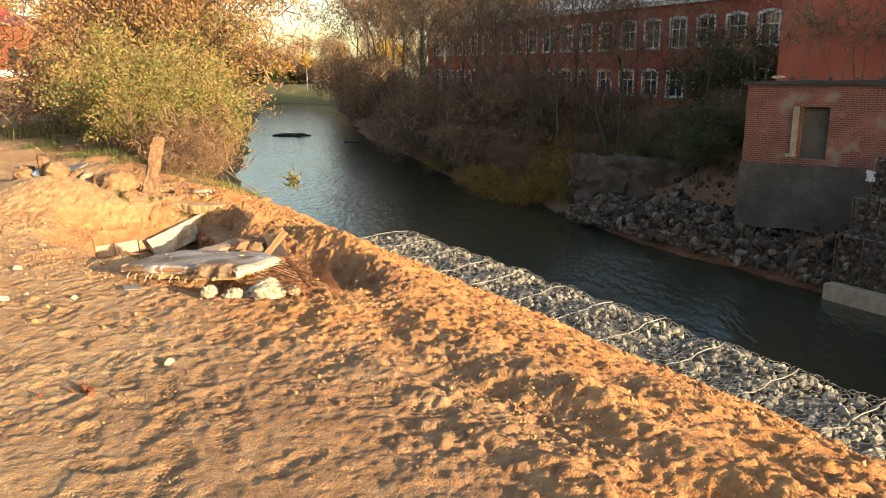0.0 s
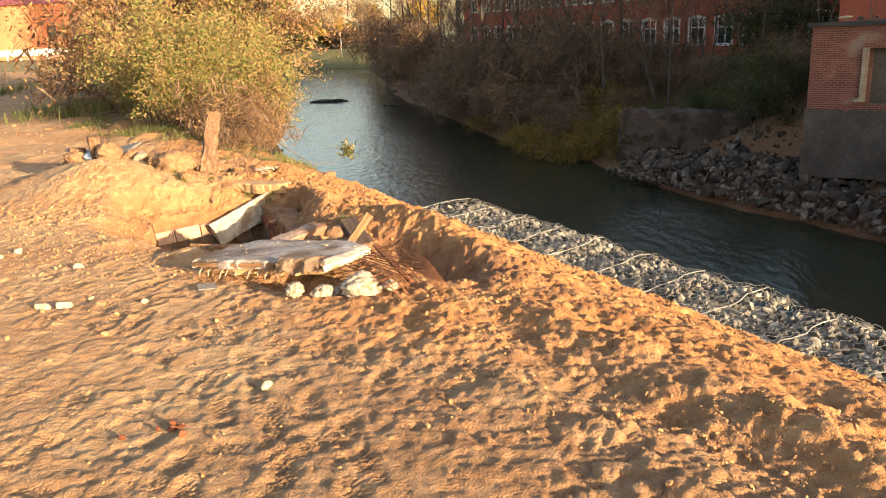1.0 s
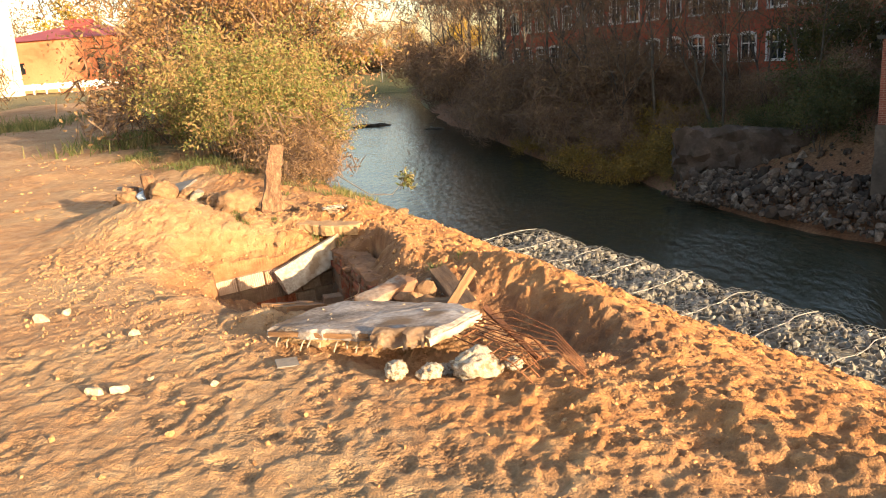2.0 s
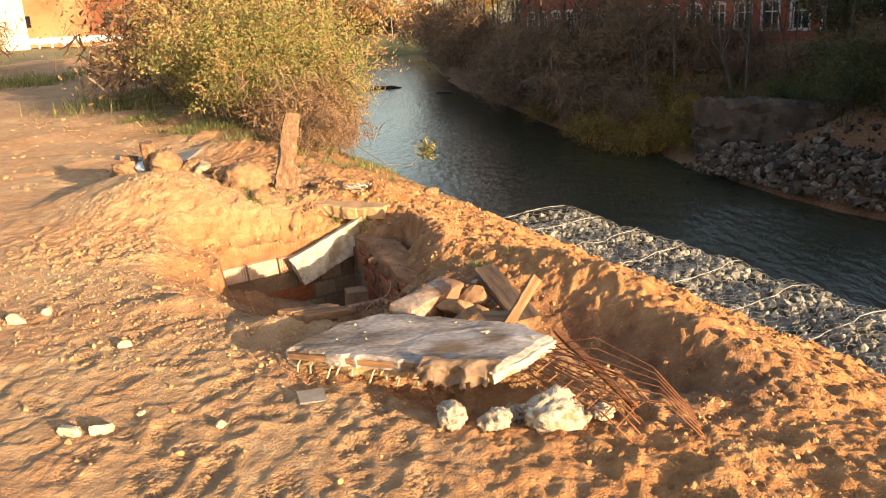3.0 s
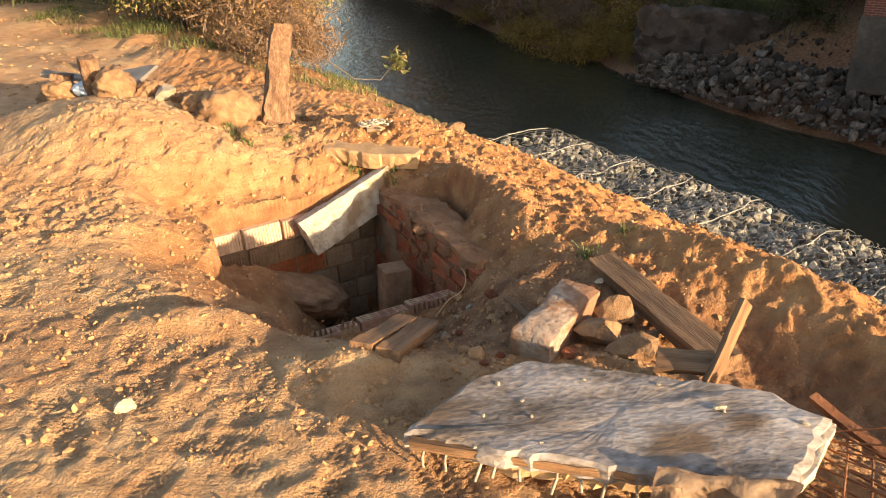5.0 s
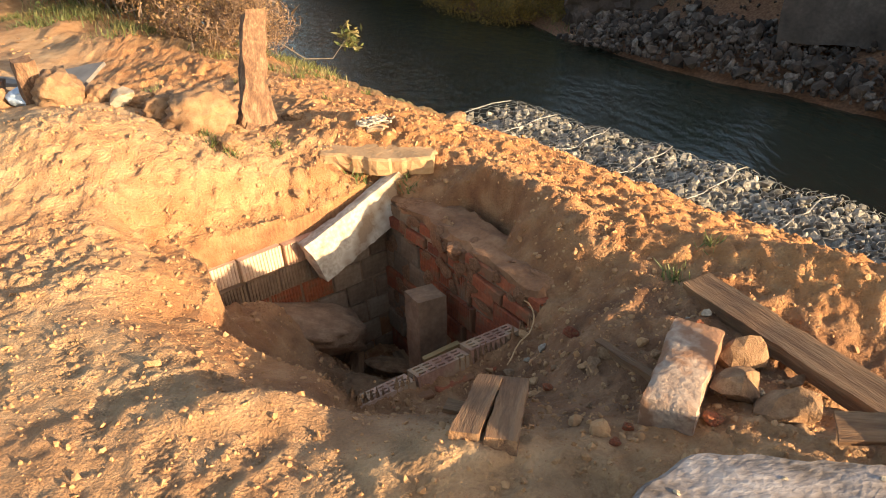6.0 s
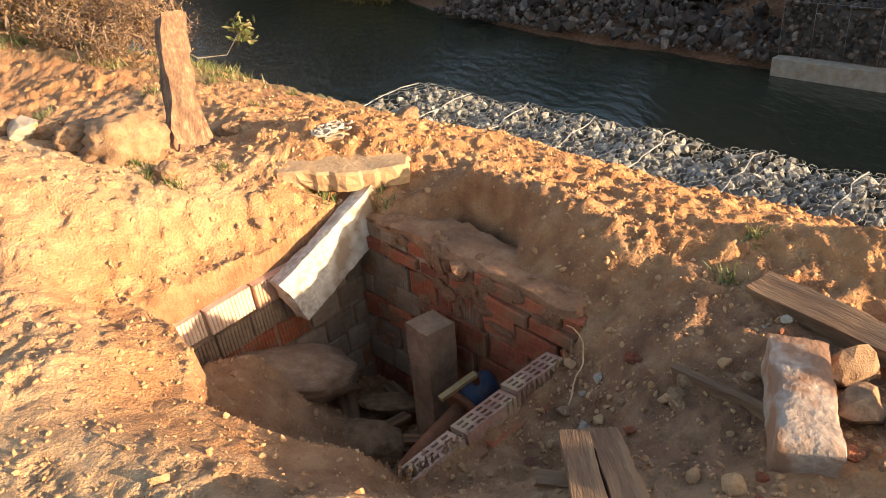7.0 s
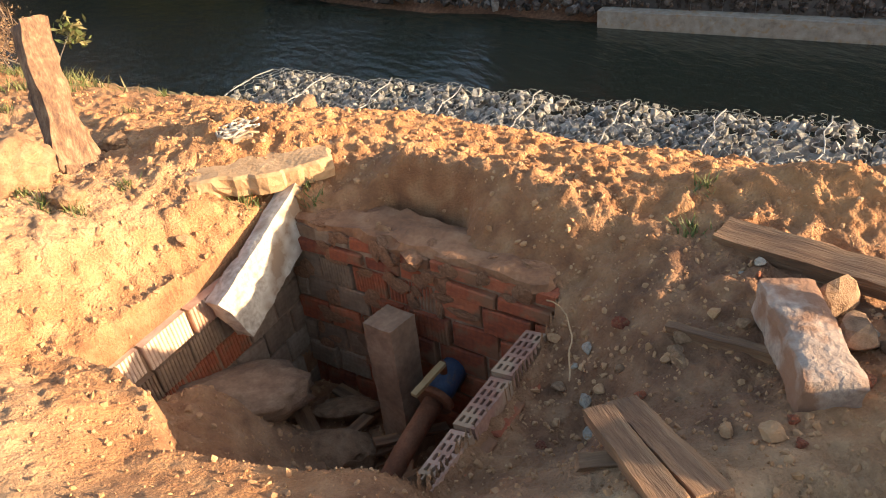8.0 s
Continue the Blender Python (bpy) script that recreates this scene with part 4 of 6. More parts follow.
_l.new(_mx.outputs["Result"], _n["Principled BSDF"].inputs["Base Color"])

ruin = thing("ruin", "ruined red brick pump house on an undercut concrete base", "ruin", m=frame_at(12.7, 33, 0.82, -0.57))
facade(ruin, 7.6, -2.35, 1.0, 0.6, [(2.0, 3.2, -1.95, 0.15)], BRICKWALL, "brick_wall")
part("side_wall", box(0.6, 6, 3.35, 0.3, 3.6, -2.35), BRICKWALL, ruin)
part("side_wall", box(0.6, 6, 3.35, 7.3, 3.6, -2.35), BRICKWALL, ruin)
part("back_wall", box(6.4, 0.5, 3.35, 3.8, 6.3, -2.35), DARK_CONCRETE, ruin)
bm = rough_box(7.7, 6.6, 2.75, 0.5, 0.08, 3, 0.0, 0.03)
bmesh.ops.translate(bm, verts=bm.verts, vec=(3.8, 3.25, -3.55))
part("concrete_base", bm, DARK_CONCRETE, ruin)
bm = rough_box(7.85, 6.8, 0.14, 0.3, 0.05, 5, 0.0, 0.03)
bmesh.ops.translate(bm, verts=bm.verts, vec=(3.8, 3.25, 1.06))
part("roof_slab", bm, TAR, ruin, "crumbling felted roof slab")
bm = bmesh.new()
box(0.11, 0.2, 1.9, 1.97, -0.02, -1.75, bm=bm)
box(0.3, 0.2, 0.12, 1.90, -0.02, -1.87, bm=bm)
part("window_jamb", bm, CONCRETE, ruin, "peeling white plaster jamb")
# white block stands in for a patch of sunlight on the ruin's corner
bm = rough_box(0.42, 0.12, 0.5, 0.08, 0.04, 6, 0.0, 0.05)
bmesh.ops.translate(bm, verts=bm.verts, vec=(4.95, -0.02, -2.45))
part("plaster_patch", bm, WHITE_PAINT, ruin, "white patch standing for sunlight on the corner")
part("board", box(1.2, 0.05, 2.1, 2.6, 0.4, -1.95), DARK_CONCRETE, ruin, "grey boarded opening")
for ob in ruin.children:
    ob.data.transform(Matrix(((1, 0.46, 0, 0), (0, 1, 0, 0), (0, 0, 1, 0), (0, 0, 0, 1))))
for k in range(9):
    st = part("stone", stone_mesh(60 + k, RUBBLE_ONE), None, ruin)
    st.matrix_basis = pose(0.5 + k * 0.85 + random.uniform(-0.3, 0.3), 0.3 + random.uniform(0, 0.8), 1.26, 0, 0, 40 * k) @ Matrix.Diagonal((random.uniform(0.2, 0.55), 0.3, 0.2, 1))
st = part("stone", stone_mesh(75, WHITE_STONE), None, ruin, "pale broken masonry")
st.matrix_basis = pose(1.1, 0.3, 1.3, 0, 0, 10) @ Matrix.Diagonal((0.8, 0.4, 0.35, 1))
sap = tree("sapling", "thin leafless sapling growing on the ruin roof", "tree", 31, 3.0, 2, 0.2, 2, 0.45, BARK, LEAF_DRY, 250, 0.07, 0.2, 0.4, 0.03, twigs=120, group="saplings on the ruin")
for i, (x, y, s) in enumerate(((13.6, 34.0, 0.8), (15.4, 34.2, 1.1), (16.6, 33.8, 0.9), (18.0, 34.5, 1.2), (19.2, 34.0, 1.0))):
    m = pose(x, y, 1.2, 0, 0, 70 * i) @ Matrix.Diagonal((s, s, s, 1))
    c = sap if i == 0 else copy_thing(sap, Matrix())
    c.matrix_basis = m

# old retaining wall in the far bank
STAINED = material("stained_wall", [(0.2, (0.035, 0.024, 0.018)), (0.5, (0.085, 0.06, 0.046)), (0.8, (0.15, 0.115, 0.09))], 0.9, 0.94, 0.6, 9, spot=((0.05, 0.035, 0.022), 1.4, 0.52))
rw = thing("retaining_wall", "weathered brown stained wall in the overgrown bank", "wall", m=frame_at(7.0, 43.4, 6.4, -2.6))
bm = rough_box(6.9, 1.0, 2.9, 0.3, 0.30, 9, 0.0, 0.16)
bmesh.ops.translate(bm, verts=bm.verts, vec=(3.45, 0.5, -4.5))
part("wall_block", bm, STAINED, rw)

# stepped stone baskets with a concrete footing opposite
basket_wall = thing("gabion_wall", "stepped stone filled wire baskets on a concrete footing", "gabion wall", m=frame_at(13.4, 26.4, 0.49, -0.87))
bm = rough_box(40, 0.9, 1.2, 1.0, 0.03, 4)
bmesh.ops.translate(bm, verts=bm.verts, vec=(20, 0.45, -6.33))
part("footing", bm, CONCRETE, basket_wall, "pale concrete footing")
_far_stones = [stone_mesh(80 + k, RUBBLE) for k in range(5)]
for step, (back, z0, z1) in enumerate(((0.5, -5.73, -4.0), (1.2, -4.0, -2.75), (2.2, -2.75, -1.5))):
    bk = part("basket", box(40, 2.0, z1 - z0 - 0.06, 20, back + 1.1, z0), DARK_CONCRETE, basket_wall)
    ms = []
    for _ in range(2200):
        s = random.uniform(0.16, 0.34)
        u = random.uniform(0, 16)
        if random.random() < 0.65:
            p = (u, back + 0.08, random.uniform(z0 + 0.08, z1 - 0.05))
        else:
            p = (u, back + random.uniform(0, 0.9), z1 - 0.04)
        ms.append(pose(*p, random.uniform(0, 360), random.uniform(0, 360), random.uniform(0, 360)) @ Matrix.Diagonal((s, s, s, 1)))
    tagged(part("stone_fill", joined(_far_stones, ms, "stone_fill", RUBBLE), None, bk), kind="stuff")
    bm = bmesh.new()
    for k in range(17):
        tube([(k, back - 0.05, z0), (k, back - 0.05, z1), (k, back + 0.9, z1 + 0.05)], 0.006, 4, bm=bm)
    tube([(0, back - 0.05, z1), (16, back - 0.05, z1)], 0.006, 4, bm=bm)
    part("wire_edge", bm, WIRE, bk)

# rubble along the far water's edge
heap = thing("rubble_heap", "broken concrete and stone rubble spilling into the river", "rubble")
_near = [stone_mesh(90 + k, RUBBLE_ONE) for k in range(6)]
qs = []
for k in range(1900):
    if random.random() < 0.55:
        a, b = Vector((14.0, 26.9, 0)), Vector((6.3, 41.2, 0))
    else:
        a, b = Vector((13.4, 30, 0)), Vector((7.2, 42.2, 0))
    off = abs(random.gauss(0, 2.0))
    q = a.lerp(b, random.random()) + Vector((0.87, 0.49, 0)) * (off - 0.5)
    qs.append((q.x, q.y, off, min(1.0, 0.14 + random.expovariate(1 / 0.17))))
qs = np.array(qs)
qz = np.maximum(ground_height(qs[:, 0], qs[:, 1]), WATER - 0.1)
ms = [pose(x, y, z + 0.12 * s + max(0, 0.5 - 0.1 * off), random.uniform(0, 360), random.uniform(0, 360), random.uniform(0, 360)) @ Matrix.Diagonal((s, s, s, 1)) for (x, y, off, s), z in zip(qs, qz)]
ms.sort(key=lambda m: -m.to_scale()[0])
for k, m in enumerate(ms[:240]):
    ob = part("stone", _near[k % 6], None, heap)
    ob.matrix_basis = m
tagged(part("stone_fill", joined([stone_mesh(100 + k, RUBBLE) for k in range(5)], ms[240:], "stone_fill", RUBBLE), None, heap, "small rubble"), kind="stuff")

# driftwood in the shallows
log = thing("driftwood", "dark log stranded in the shallow rapids", "log", "driftwood")
part("trunk", tube([(-2.4, 0, 0.05), (-1, 0.2, 0.2), (0.6, 0, 0.15), (2.3, 0.4, 0.05)], 0.3, 7, radii=[0.1, 0.2, 0.18, 0.08]), DARK_BARK, log)
part("limb", tube([(0.4, 0, 0.2), (1.2, -0.5, 0.35), (1.9, -0.7, 0.3)], 0.1, 5, radii=[0.12, 0.09, 0.05]), DARK_BARK, log)
log.matrix_basis = pose(-18.5, 95.6, WATER)
c = copy_thing(log, pose(-10, 87.5, WATER, 0, 0, 160))
c.scale = (0.45, 0.6, 0.6)

# buildings beyond the track
house = thing("house", "orange plastered house with a red hipped roof", "house", m=pose(-66, 98, 0.6))
facade(house, 16, -0.5, 6.2, 0.4, [(2.0, 3.2, 2.2, 3.6), (12.8, 14.0, 2.2, 3.6)], ORANGE_WALL)
for u in (2.6, 13.4):
    part("pane", box(1.2, 0.03, 1.4, u, 0.3, 2.2), GLASS, house)
part("side_wall", box(0.4, 12, 6.7, 0.22, 6.4, -0.5), ORANGE_WALL, house)
part("side_wall", box(0.4, 12, 6.7, 15.78, 6.4, -0.5), ORANGE_WALL, house)
bm = bmesh.new()
vs = [bm.verts.new(p) for p in ((-0.5, -0.5, 6.2), (16.5, -0.5, 6.2), (16.5, 12.9, 6.2), (-0.5, 12.9, 6.2), (5, 6.2, 8.0), (11, 6.2, 8.0))]
for q in ((0, 1, 5, 4), (1, 2, 5), (2, 3, 4, 5), (3, 0, 4), (3, 2, 1, 0)):
    bm.faces.new([vs[i] for i in q])
part("roof", bm, RED_ROOF, house)
part("roof_turret", box(3, 2, 1.0, 8, 6.2, 7.8), RED_ROOF, house)
fence = thing("fence", "low pale fence before the house", "fence", m=pose(-68, 92, 0.6))
for k in range(14):
    part("post", box(0.15, 0.15, 1.3, k * 1.6, 0, -0.3), WHITE_PAINT, fence)
part("rail", box(21, 0.06, 0.7, 10.4, 0, 0.2), WHITE_PAINT, fence)
block = thing("apartment_building", "cream plastered block with tall pilasters", "building", m=pose(-72, 76, 0.5))
holes = [(1.5 + 3 * k, 2.9 + 3 * k, z, z + 1.9) for k in range(4) for z in (1.5, 5, 8.5)]
facade(block, 13.5, -0.5, 13, 0.4, holes, CREAM_WALL)
for hq in holes:
    part("pane", box(1.4, 0.03, 1.9, (hq[0] + hq[1]) / 2, 0.3, hq[2]), GLASS, block)
for k in range(5):
    part("pilaster", box(0.6, 0.35, 13.3, 0.6 + 3 * k, -0.15, -0.5), WHITE_PAINT, block)
part("side_wall", box(0.4, 14, 13.5, 13.3, 7.4, -0.5), CREAM_WALL, block)
part("side_wall", box(0.4, 14, 13.5, 0.2, 7.4, -0.5), CREAM_WALL, block)
part("roof", box(14.5, 15.5, 0.5, 6.75, 7.0, 13), ROOF_METAL, block)
lamp = thing("street_lamp", "slim street lamp on the distant bank", "lamp", m=pose(-33.5, 196, stand(-33.5, 196)))
part("pole", tube([(0, 0, 0), (0, 0, 6)], 0.09, 6), ROOF_METAL, lamp)
part("lamp_head", box(0.25, 0.9, 0.15, 0, -0.3, 6), ROOF_METAL, lamp)

# ---- the stone mattress below the bank ----
mattress = thing("gabion_mattress", "grey stone filled wire mesh mattress edging the river", "gabion", m=Matrix.Translation((0, 0, 0)))
part("bed", box(13.1, 2.2, 0.3, 0, 0, -0.15, m=Matrix.Translation(at(6.78, -7.72, -2.17)) @ Matrix(((AX, NX, 0, 0), (AY, NY, 0, 0), (0, 0, 1, 0), (0, 0, 0, 1)))), STONES, mattress)


def mattress_top(n, s):
    """The top sags between the cross seams and rises to its river edge."""
    k = (s + 14.25) % 1.03 / 1.03
    return -1.90 + 0.07 * smooth(6.6, 7.8, n) + 0.07 * np.abs(np.cos(k * math.pi)) + 0.05 * vnoise(np.asarray(n, float), np.asarray(s, float), 0.55, 3) - 0.25 * smooth(7.85, 8.1, n)


_stone_kinds = [stone_mesh(20 + k, STONE) for k in range(7)]
rs = random.Random(5)
spots = []
for _ in range(3800):
    n, s = rs.uniform(5.5, 8.0), rs.uniform(-14.25, -1.2)
    sc = rs.uniform(0.09, 0.21)
    spots.append((n, s, float(mattress_top(n, s)) - sc * rs.uniform(0.15, 0.5), sc))
ms = [Matrix.Translation(at(n, s, z)) @ pose(0, 0, 0, rs.uniform(0, 360), rs.uniform(0, 360), rs.uniform(0, 360)) @ Matrix.Diagonal((sc, sc, sc, 1)) for n, s, z, sc in spots]
chosen = [k for k, q in enumerate(spots) if q[0] > 6.3 and -13 < q[1] < -5][:290]
for k in chosen:
    ob = part("stone", _stone_kinds[k % 7], None, mattress)
    ob.matrix_basis = ms[k]
_picked = set(chosen)
tagged(part("stone_fill", joined([stone_mesh(40 + k, STONES) for k in range(7)], [m for k, m in enumerate(ms) if k not in _picked], "stone_fill", STONES), None, mattress), kind="stuff")
# hexagonal netting
vs, fs = [], []


def wire_run(pts, r):
    for p, q in zip(pts[:-1], pts[1:]):
        way = (q - p).normalized()
        a = way.cross(Vector((0, 0, 1))).normalized() * r
        b = way.cross(a)
        base = len(vs)
        for c in (p, q):
            vs.extend((tuple(c + a), tuple(c - a * 0.5 + b * 0.87), tuple(c - a * 0.5 - b * 0.87)))
        for k in range(3):
            fs.append((base + k, base + (k + 1) % 3, base + 3 + (k + 1) % 3, base + 3 + k))


cell = 0.105
for i in range(int(13.0 / cell)):
    s0 = -14.25 + i * cell
    pts = []
    for j in range(52):
        n = 5.6 + j * 0.048
        s = s0 + (cell * 0.26 if (j // 2) % 2 else -cell * 0.26) * (1 if i % 2 else -1)
        pts.append(at(n, s, float(mattress_top(n, s)) + 0.045 + 0.012 * math.sin(i * 1.7 + j * 0.9)))
    wire_run(pts, 0.0034)
part("wire_netting", mesh_np("wire_netting", vs, fs, WIRE), None, mattress)
for k in range(14):
    s = -14.25 + 1.03 * k
    pts = []
    for j in range(14):
        n = 5.6 + j * 0.17
        pts.append(at(n, s + 0.03 * math.sin(j * 2.1 + k), float(mattress_top(n, s)) + 0.035 + 0.03 * smooth(6.9, 7.75, n) + 0.03 * noise.noise(Vector((j * 0.8, k * 3.1, 0)))))
    part("seam_wire", tube(pts, 0.008, 5), WIRE, mattress)
part("edge_wire", tube([at(7.86, -14.25 + 0.26 * k, -1.79 + 0.03 * math.cos(k * math.tau / 4)) for k in range(52)], 0.003, 5), WIRE, mattress)

# ---- the pit ----
BRICK_MATS = [
    material("fired_brick", [(0.2, (0.14, 0.034, 0.014)), (0.5, (0.30, 0.078, 0.028)), (0.8, (0.42, 0.14, 0.06))], 6, 0.92, 0.8, 50, per_object=0.45, spot=((0.22, 0.10, 0.045), 7, 0.50)),
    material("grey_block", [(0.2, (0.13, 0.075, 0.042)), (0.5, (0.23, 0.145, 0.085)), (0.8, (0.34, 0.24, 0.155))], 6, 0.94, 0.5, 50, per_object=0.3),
    material("sunlit_dusty_clay_block", [(0.2, (0.38, 0.19, 0.11)), (0.5, (0.54, 0.35, 0.23)), (0.8, (0.64, 0.48, 0.35))], 5, 0.94, 0.4, 50, per_object=0.35, spot=((0.46, 0.16, 0.08), 4, 0.58)),
]
WHITEWASH = material("flaking_whitewash", [(0.25, (0.17, 0.11, 0.08)), (0.5, (0.38, 0.285, 0.215)), (0.8, (0.62, 0.525, 0.43))], 7, 0.92, 0.8, 45, spot=((0.24, 0.125, 0.07), 7, 0.43))
SANDY = material("sand_crusted_concrete", [(0.2, (0.30, 0.16, 0.07)), (0.5, (0.43, 0.26, 0.125)), (0.8, (0.54, 0.37, 0.21))], 6, 0.95, 0.6, 45)
BROWN_STONE = material("brown_stone", [(0.2, (0.11, 0.055, 0.026)), (0.5, (0.25, 0.14, 0.068)), (0.85, (0.38, 0.235, 0.13))], 6, 0.92, 0.6, 40)
CRUST = material("earthy_mortar", [(0.2, (0.13, 0.055, 0.024)), (0.5, (0.25, 0.115, 0.05)), (0.8, (0.38, 0.20, 0.10))], 9, 0.95, 0.8, 50)
MORTAR = material("mortar", [(0.2, (0.12, 0.065, 0.035)), (0.5, (0.23, 0.135, 0.075)), (0.8, (0.35, 0.23, 0.14))], 7, 0.95, 0.6, 45)


def brick_mesh(l, h, mat, seed, ribbed=False, depth=0.12):
    """A brick with its face to -y, its lower left corner at the origin; ribbed ones have upright grooves."""
    bm = bmesh.new()
    if ribbed:
        k = max(6, int(l / 0.017))
        prof = []
        for i in range(k):
            a, b = l * i / k, l * (i + 1) / k
            prof += [(a + 0.001, 0.006), (a + (b - a) * 0.3, 0.0), (a + (b - a) * 0.75, 0.0)]
        prof.append((l, 0.006))
        low = [bm.verts.new((x, y, 0)) for x, y in prof] + [bm.verts.new((l, depth, 0)), bm.verts.new((0, depth, 0))]
        f = bm.faces.new(low[::-1])
        top = bmesh.ops.extrude_face_region(bm, geom=[f])["geom"]
        bmesh.ops.translate(bm, verts=[v for v in top if isinstance(v, bmesh.types.BMVert)], vec=(0, 0, h))
    else:
        box(l, depth, h, l / 2, depth / 2, 0, bevel=0.006, bm=bm)
        for v in bm.verts:
            v.co += noise.noise_vector(v.co * 14 + Vector((seed, 0, seed))) * 0.006
    bmesh.ops.recalc_face_normals(bm, faces=bm.faces)
    me = bpy.data.meshes.new("brick")
    bm.to_mesh(me)
    bm.free()
    me.materials.append(mat)
    return me


def pit_wall(name, label, p, q, z_top, z_low, rows, sag=0.0):
    """A brick wall facing right of the way from p to q. rows: (height, length, kind of brick as a function of row and place)."""
    ux, uy = q[0] - p[0], q[1] - p[1]
    length = math.hypot(ux, uy)
    w = thing(name, label, "wall", m=frame_at(p[0], p[1], ux, uy) @ pose(0, 0, -sag, 0, -math.degrees(math.atan(sag / length)), 0), kind="structure")
    bm = rough_box(length, 0.2, z_top - z_low - 0.02, 0.08, 0.008, 3)
    bmesh.ops.translate(bm, verts=bm.verts, vec=(length / 2, 0.118, (z_top + z_low) / 2 - 0.01))
    part("mortar_bed", bm, MORTAR, w)
    z, r, cache, rr = z_top, 0, {}, random.Random(len(name) + int(length * 100))
    while z - rows(r, 0)[0] > z_low:
        h = rows(r, 0)[0]
        z -= h
        x = -0.12 * (r % 2)
        while x < length - 0.03:
            h, l, kind, ribbed = rows(r, (x + 0.1) / length)
            a, b = max(0, x), min(length, x + l - 0.012)
            if b - a > 0.04:
                key = (round(b - a, 2), round(h - 0.012, 3), kind, ribbed)
                if key not in cache:
                    cache[key] = brick_mesh(b - a, h - 0.012, BRICK_MATS[kind], len(cache), ribbed)
                ob = part("brick", cache[key], None, w)
                ob.matrix_basis = pose(a, rr.uniform(-0.012, 0.014), z + rr.uniform(-0.004, 0.004), rr.uniform(-2, 2), rr.uniform(-1, 1), rr.uniform(-2.2, 2.2))
            x += l
        r += 1
    return w


# dusty top course is paler, with sunlight put into its colour; lower courses darker
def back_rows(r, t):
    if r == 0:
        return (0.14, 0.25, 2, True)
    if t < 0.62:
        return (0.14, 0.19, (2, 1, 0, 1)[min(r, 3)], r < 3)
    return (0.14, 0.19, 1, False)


def side_rows(r, t):
    h = (0.075, 0.075, 0.14, 0.14, 0.14, 0.14, 0.14, 0.14, 0.14, 0.14)[min(r, 9)]
    ribbed = r == 2 and 0.2 < t < 0.55 or r == 3 and 0.4 < t < 0.6
    return (h, 0.25 if t > 0.45 else 0.2, 0 if t > 0.3 or r % 3 == 1 else 1, ribbed)


pit_wall("wall_back", "ribbed red clay block wall of the pit, top course coloured pale as dusty and sunlit", (-3.86, 8.24), (-2.84, 8.80), -0.20, -1.25, back_rows, 0.08)
pit_wall("wall_side", "rough red brick pit wall with smeared mortar", (-2.86, 8.79), (-2.22, 7.50), -0.14, -1.25, side_rows)
# crumbled mortar and brick ends along the side wall's crest
rc = random.Random(19)
part("mortar_cap", rough_box(1.44, 0.27, 0.09, 0.025, 0.03, 8, 0.0, 0.03), CRUST, bpy.data.objects["wall_side"], "crumbling mortar crest").matrix_basis = pose(0.69, 0.15, -0.165)
lump_kinds = []
for k in range(34):
    s = rc.uniform(0.07, 0.19)
    ob = part("mortar_lump", stone_mesh(400 + k % 6, CRUST, 2, name="mortar_lump") if k < 6 else lump_kinds[k % 6], None, bpy.data.objects["wall_side"])
    if k < 6:
        lump_kinds.append(ob.data)
    ob.matrix_basis = pose(rc.uniform(0.0, 1.4), rc.uniform(0.02, 0.24), -0.15 + rc.uniform(-0.02, 0.025), rc.uniform(-20, 20), rc.uniform(-20, 20), rc.uniform(0, 360)) @ Matrix.Diagonal((s * 1.4, s, s * 0.45, 1))

for k in range(60):
    ob = part("mortar_smear", lump_kinds[k % 6], None, bpy.data.objects["wall_side"])
    low = rc.random() ** 1.6
    ob.matrix_basis = pose(rc.uniform(0.02, 1.38), rc.uniform(-0.004, 0.012), -0.17 - 0.7 * low, 0, 0, rc.uniform(-6, 6)) @ Matrix.Diagonal((rc.uniform(0.06, 0.2), 0.03, rc.uniform(0.05, 0.16), 1))
# front wall of perforated bricks laid on edge
front = thing("wall_front", "pale perforated bricks capping the pit wall", "wall", m=frame_at(-2.30, 7.46, -0.74, -0.37), kind="structure")
HOLLOW = material("pale_brick", [(0.2, (0.18, 0.08, 0.05)), (0.5, (0.31, 0.165, 0.105)), (0.8, (0.43, 0.28, 0.19))], 6, 0.94, 0.5, 60, per_object=0.3, spot=((0.30, 0.19, 0.11), 9, 0.52))


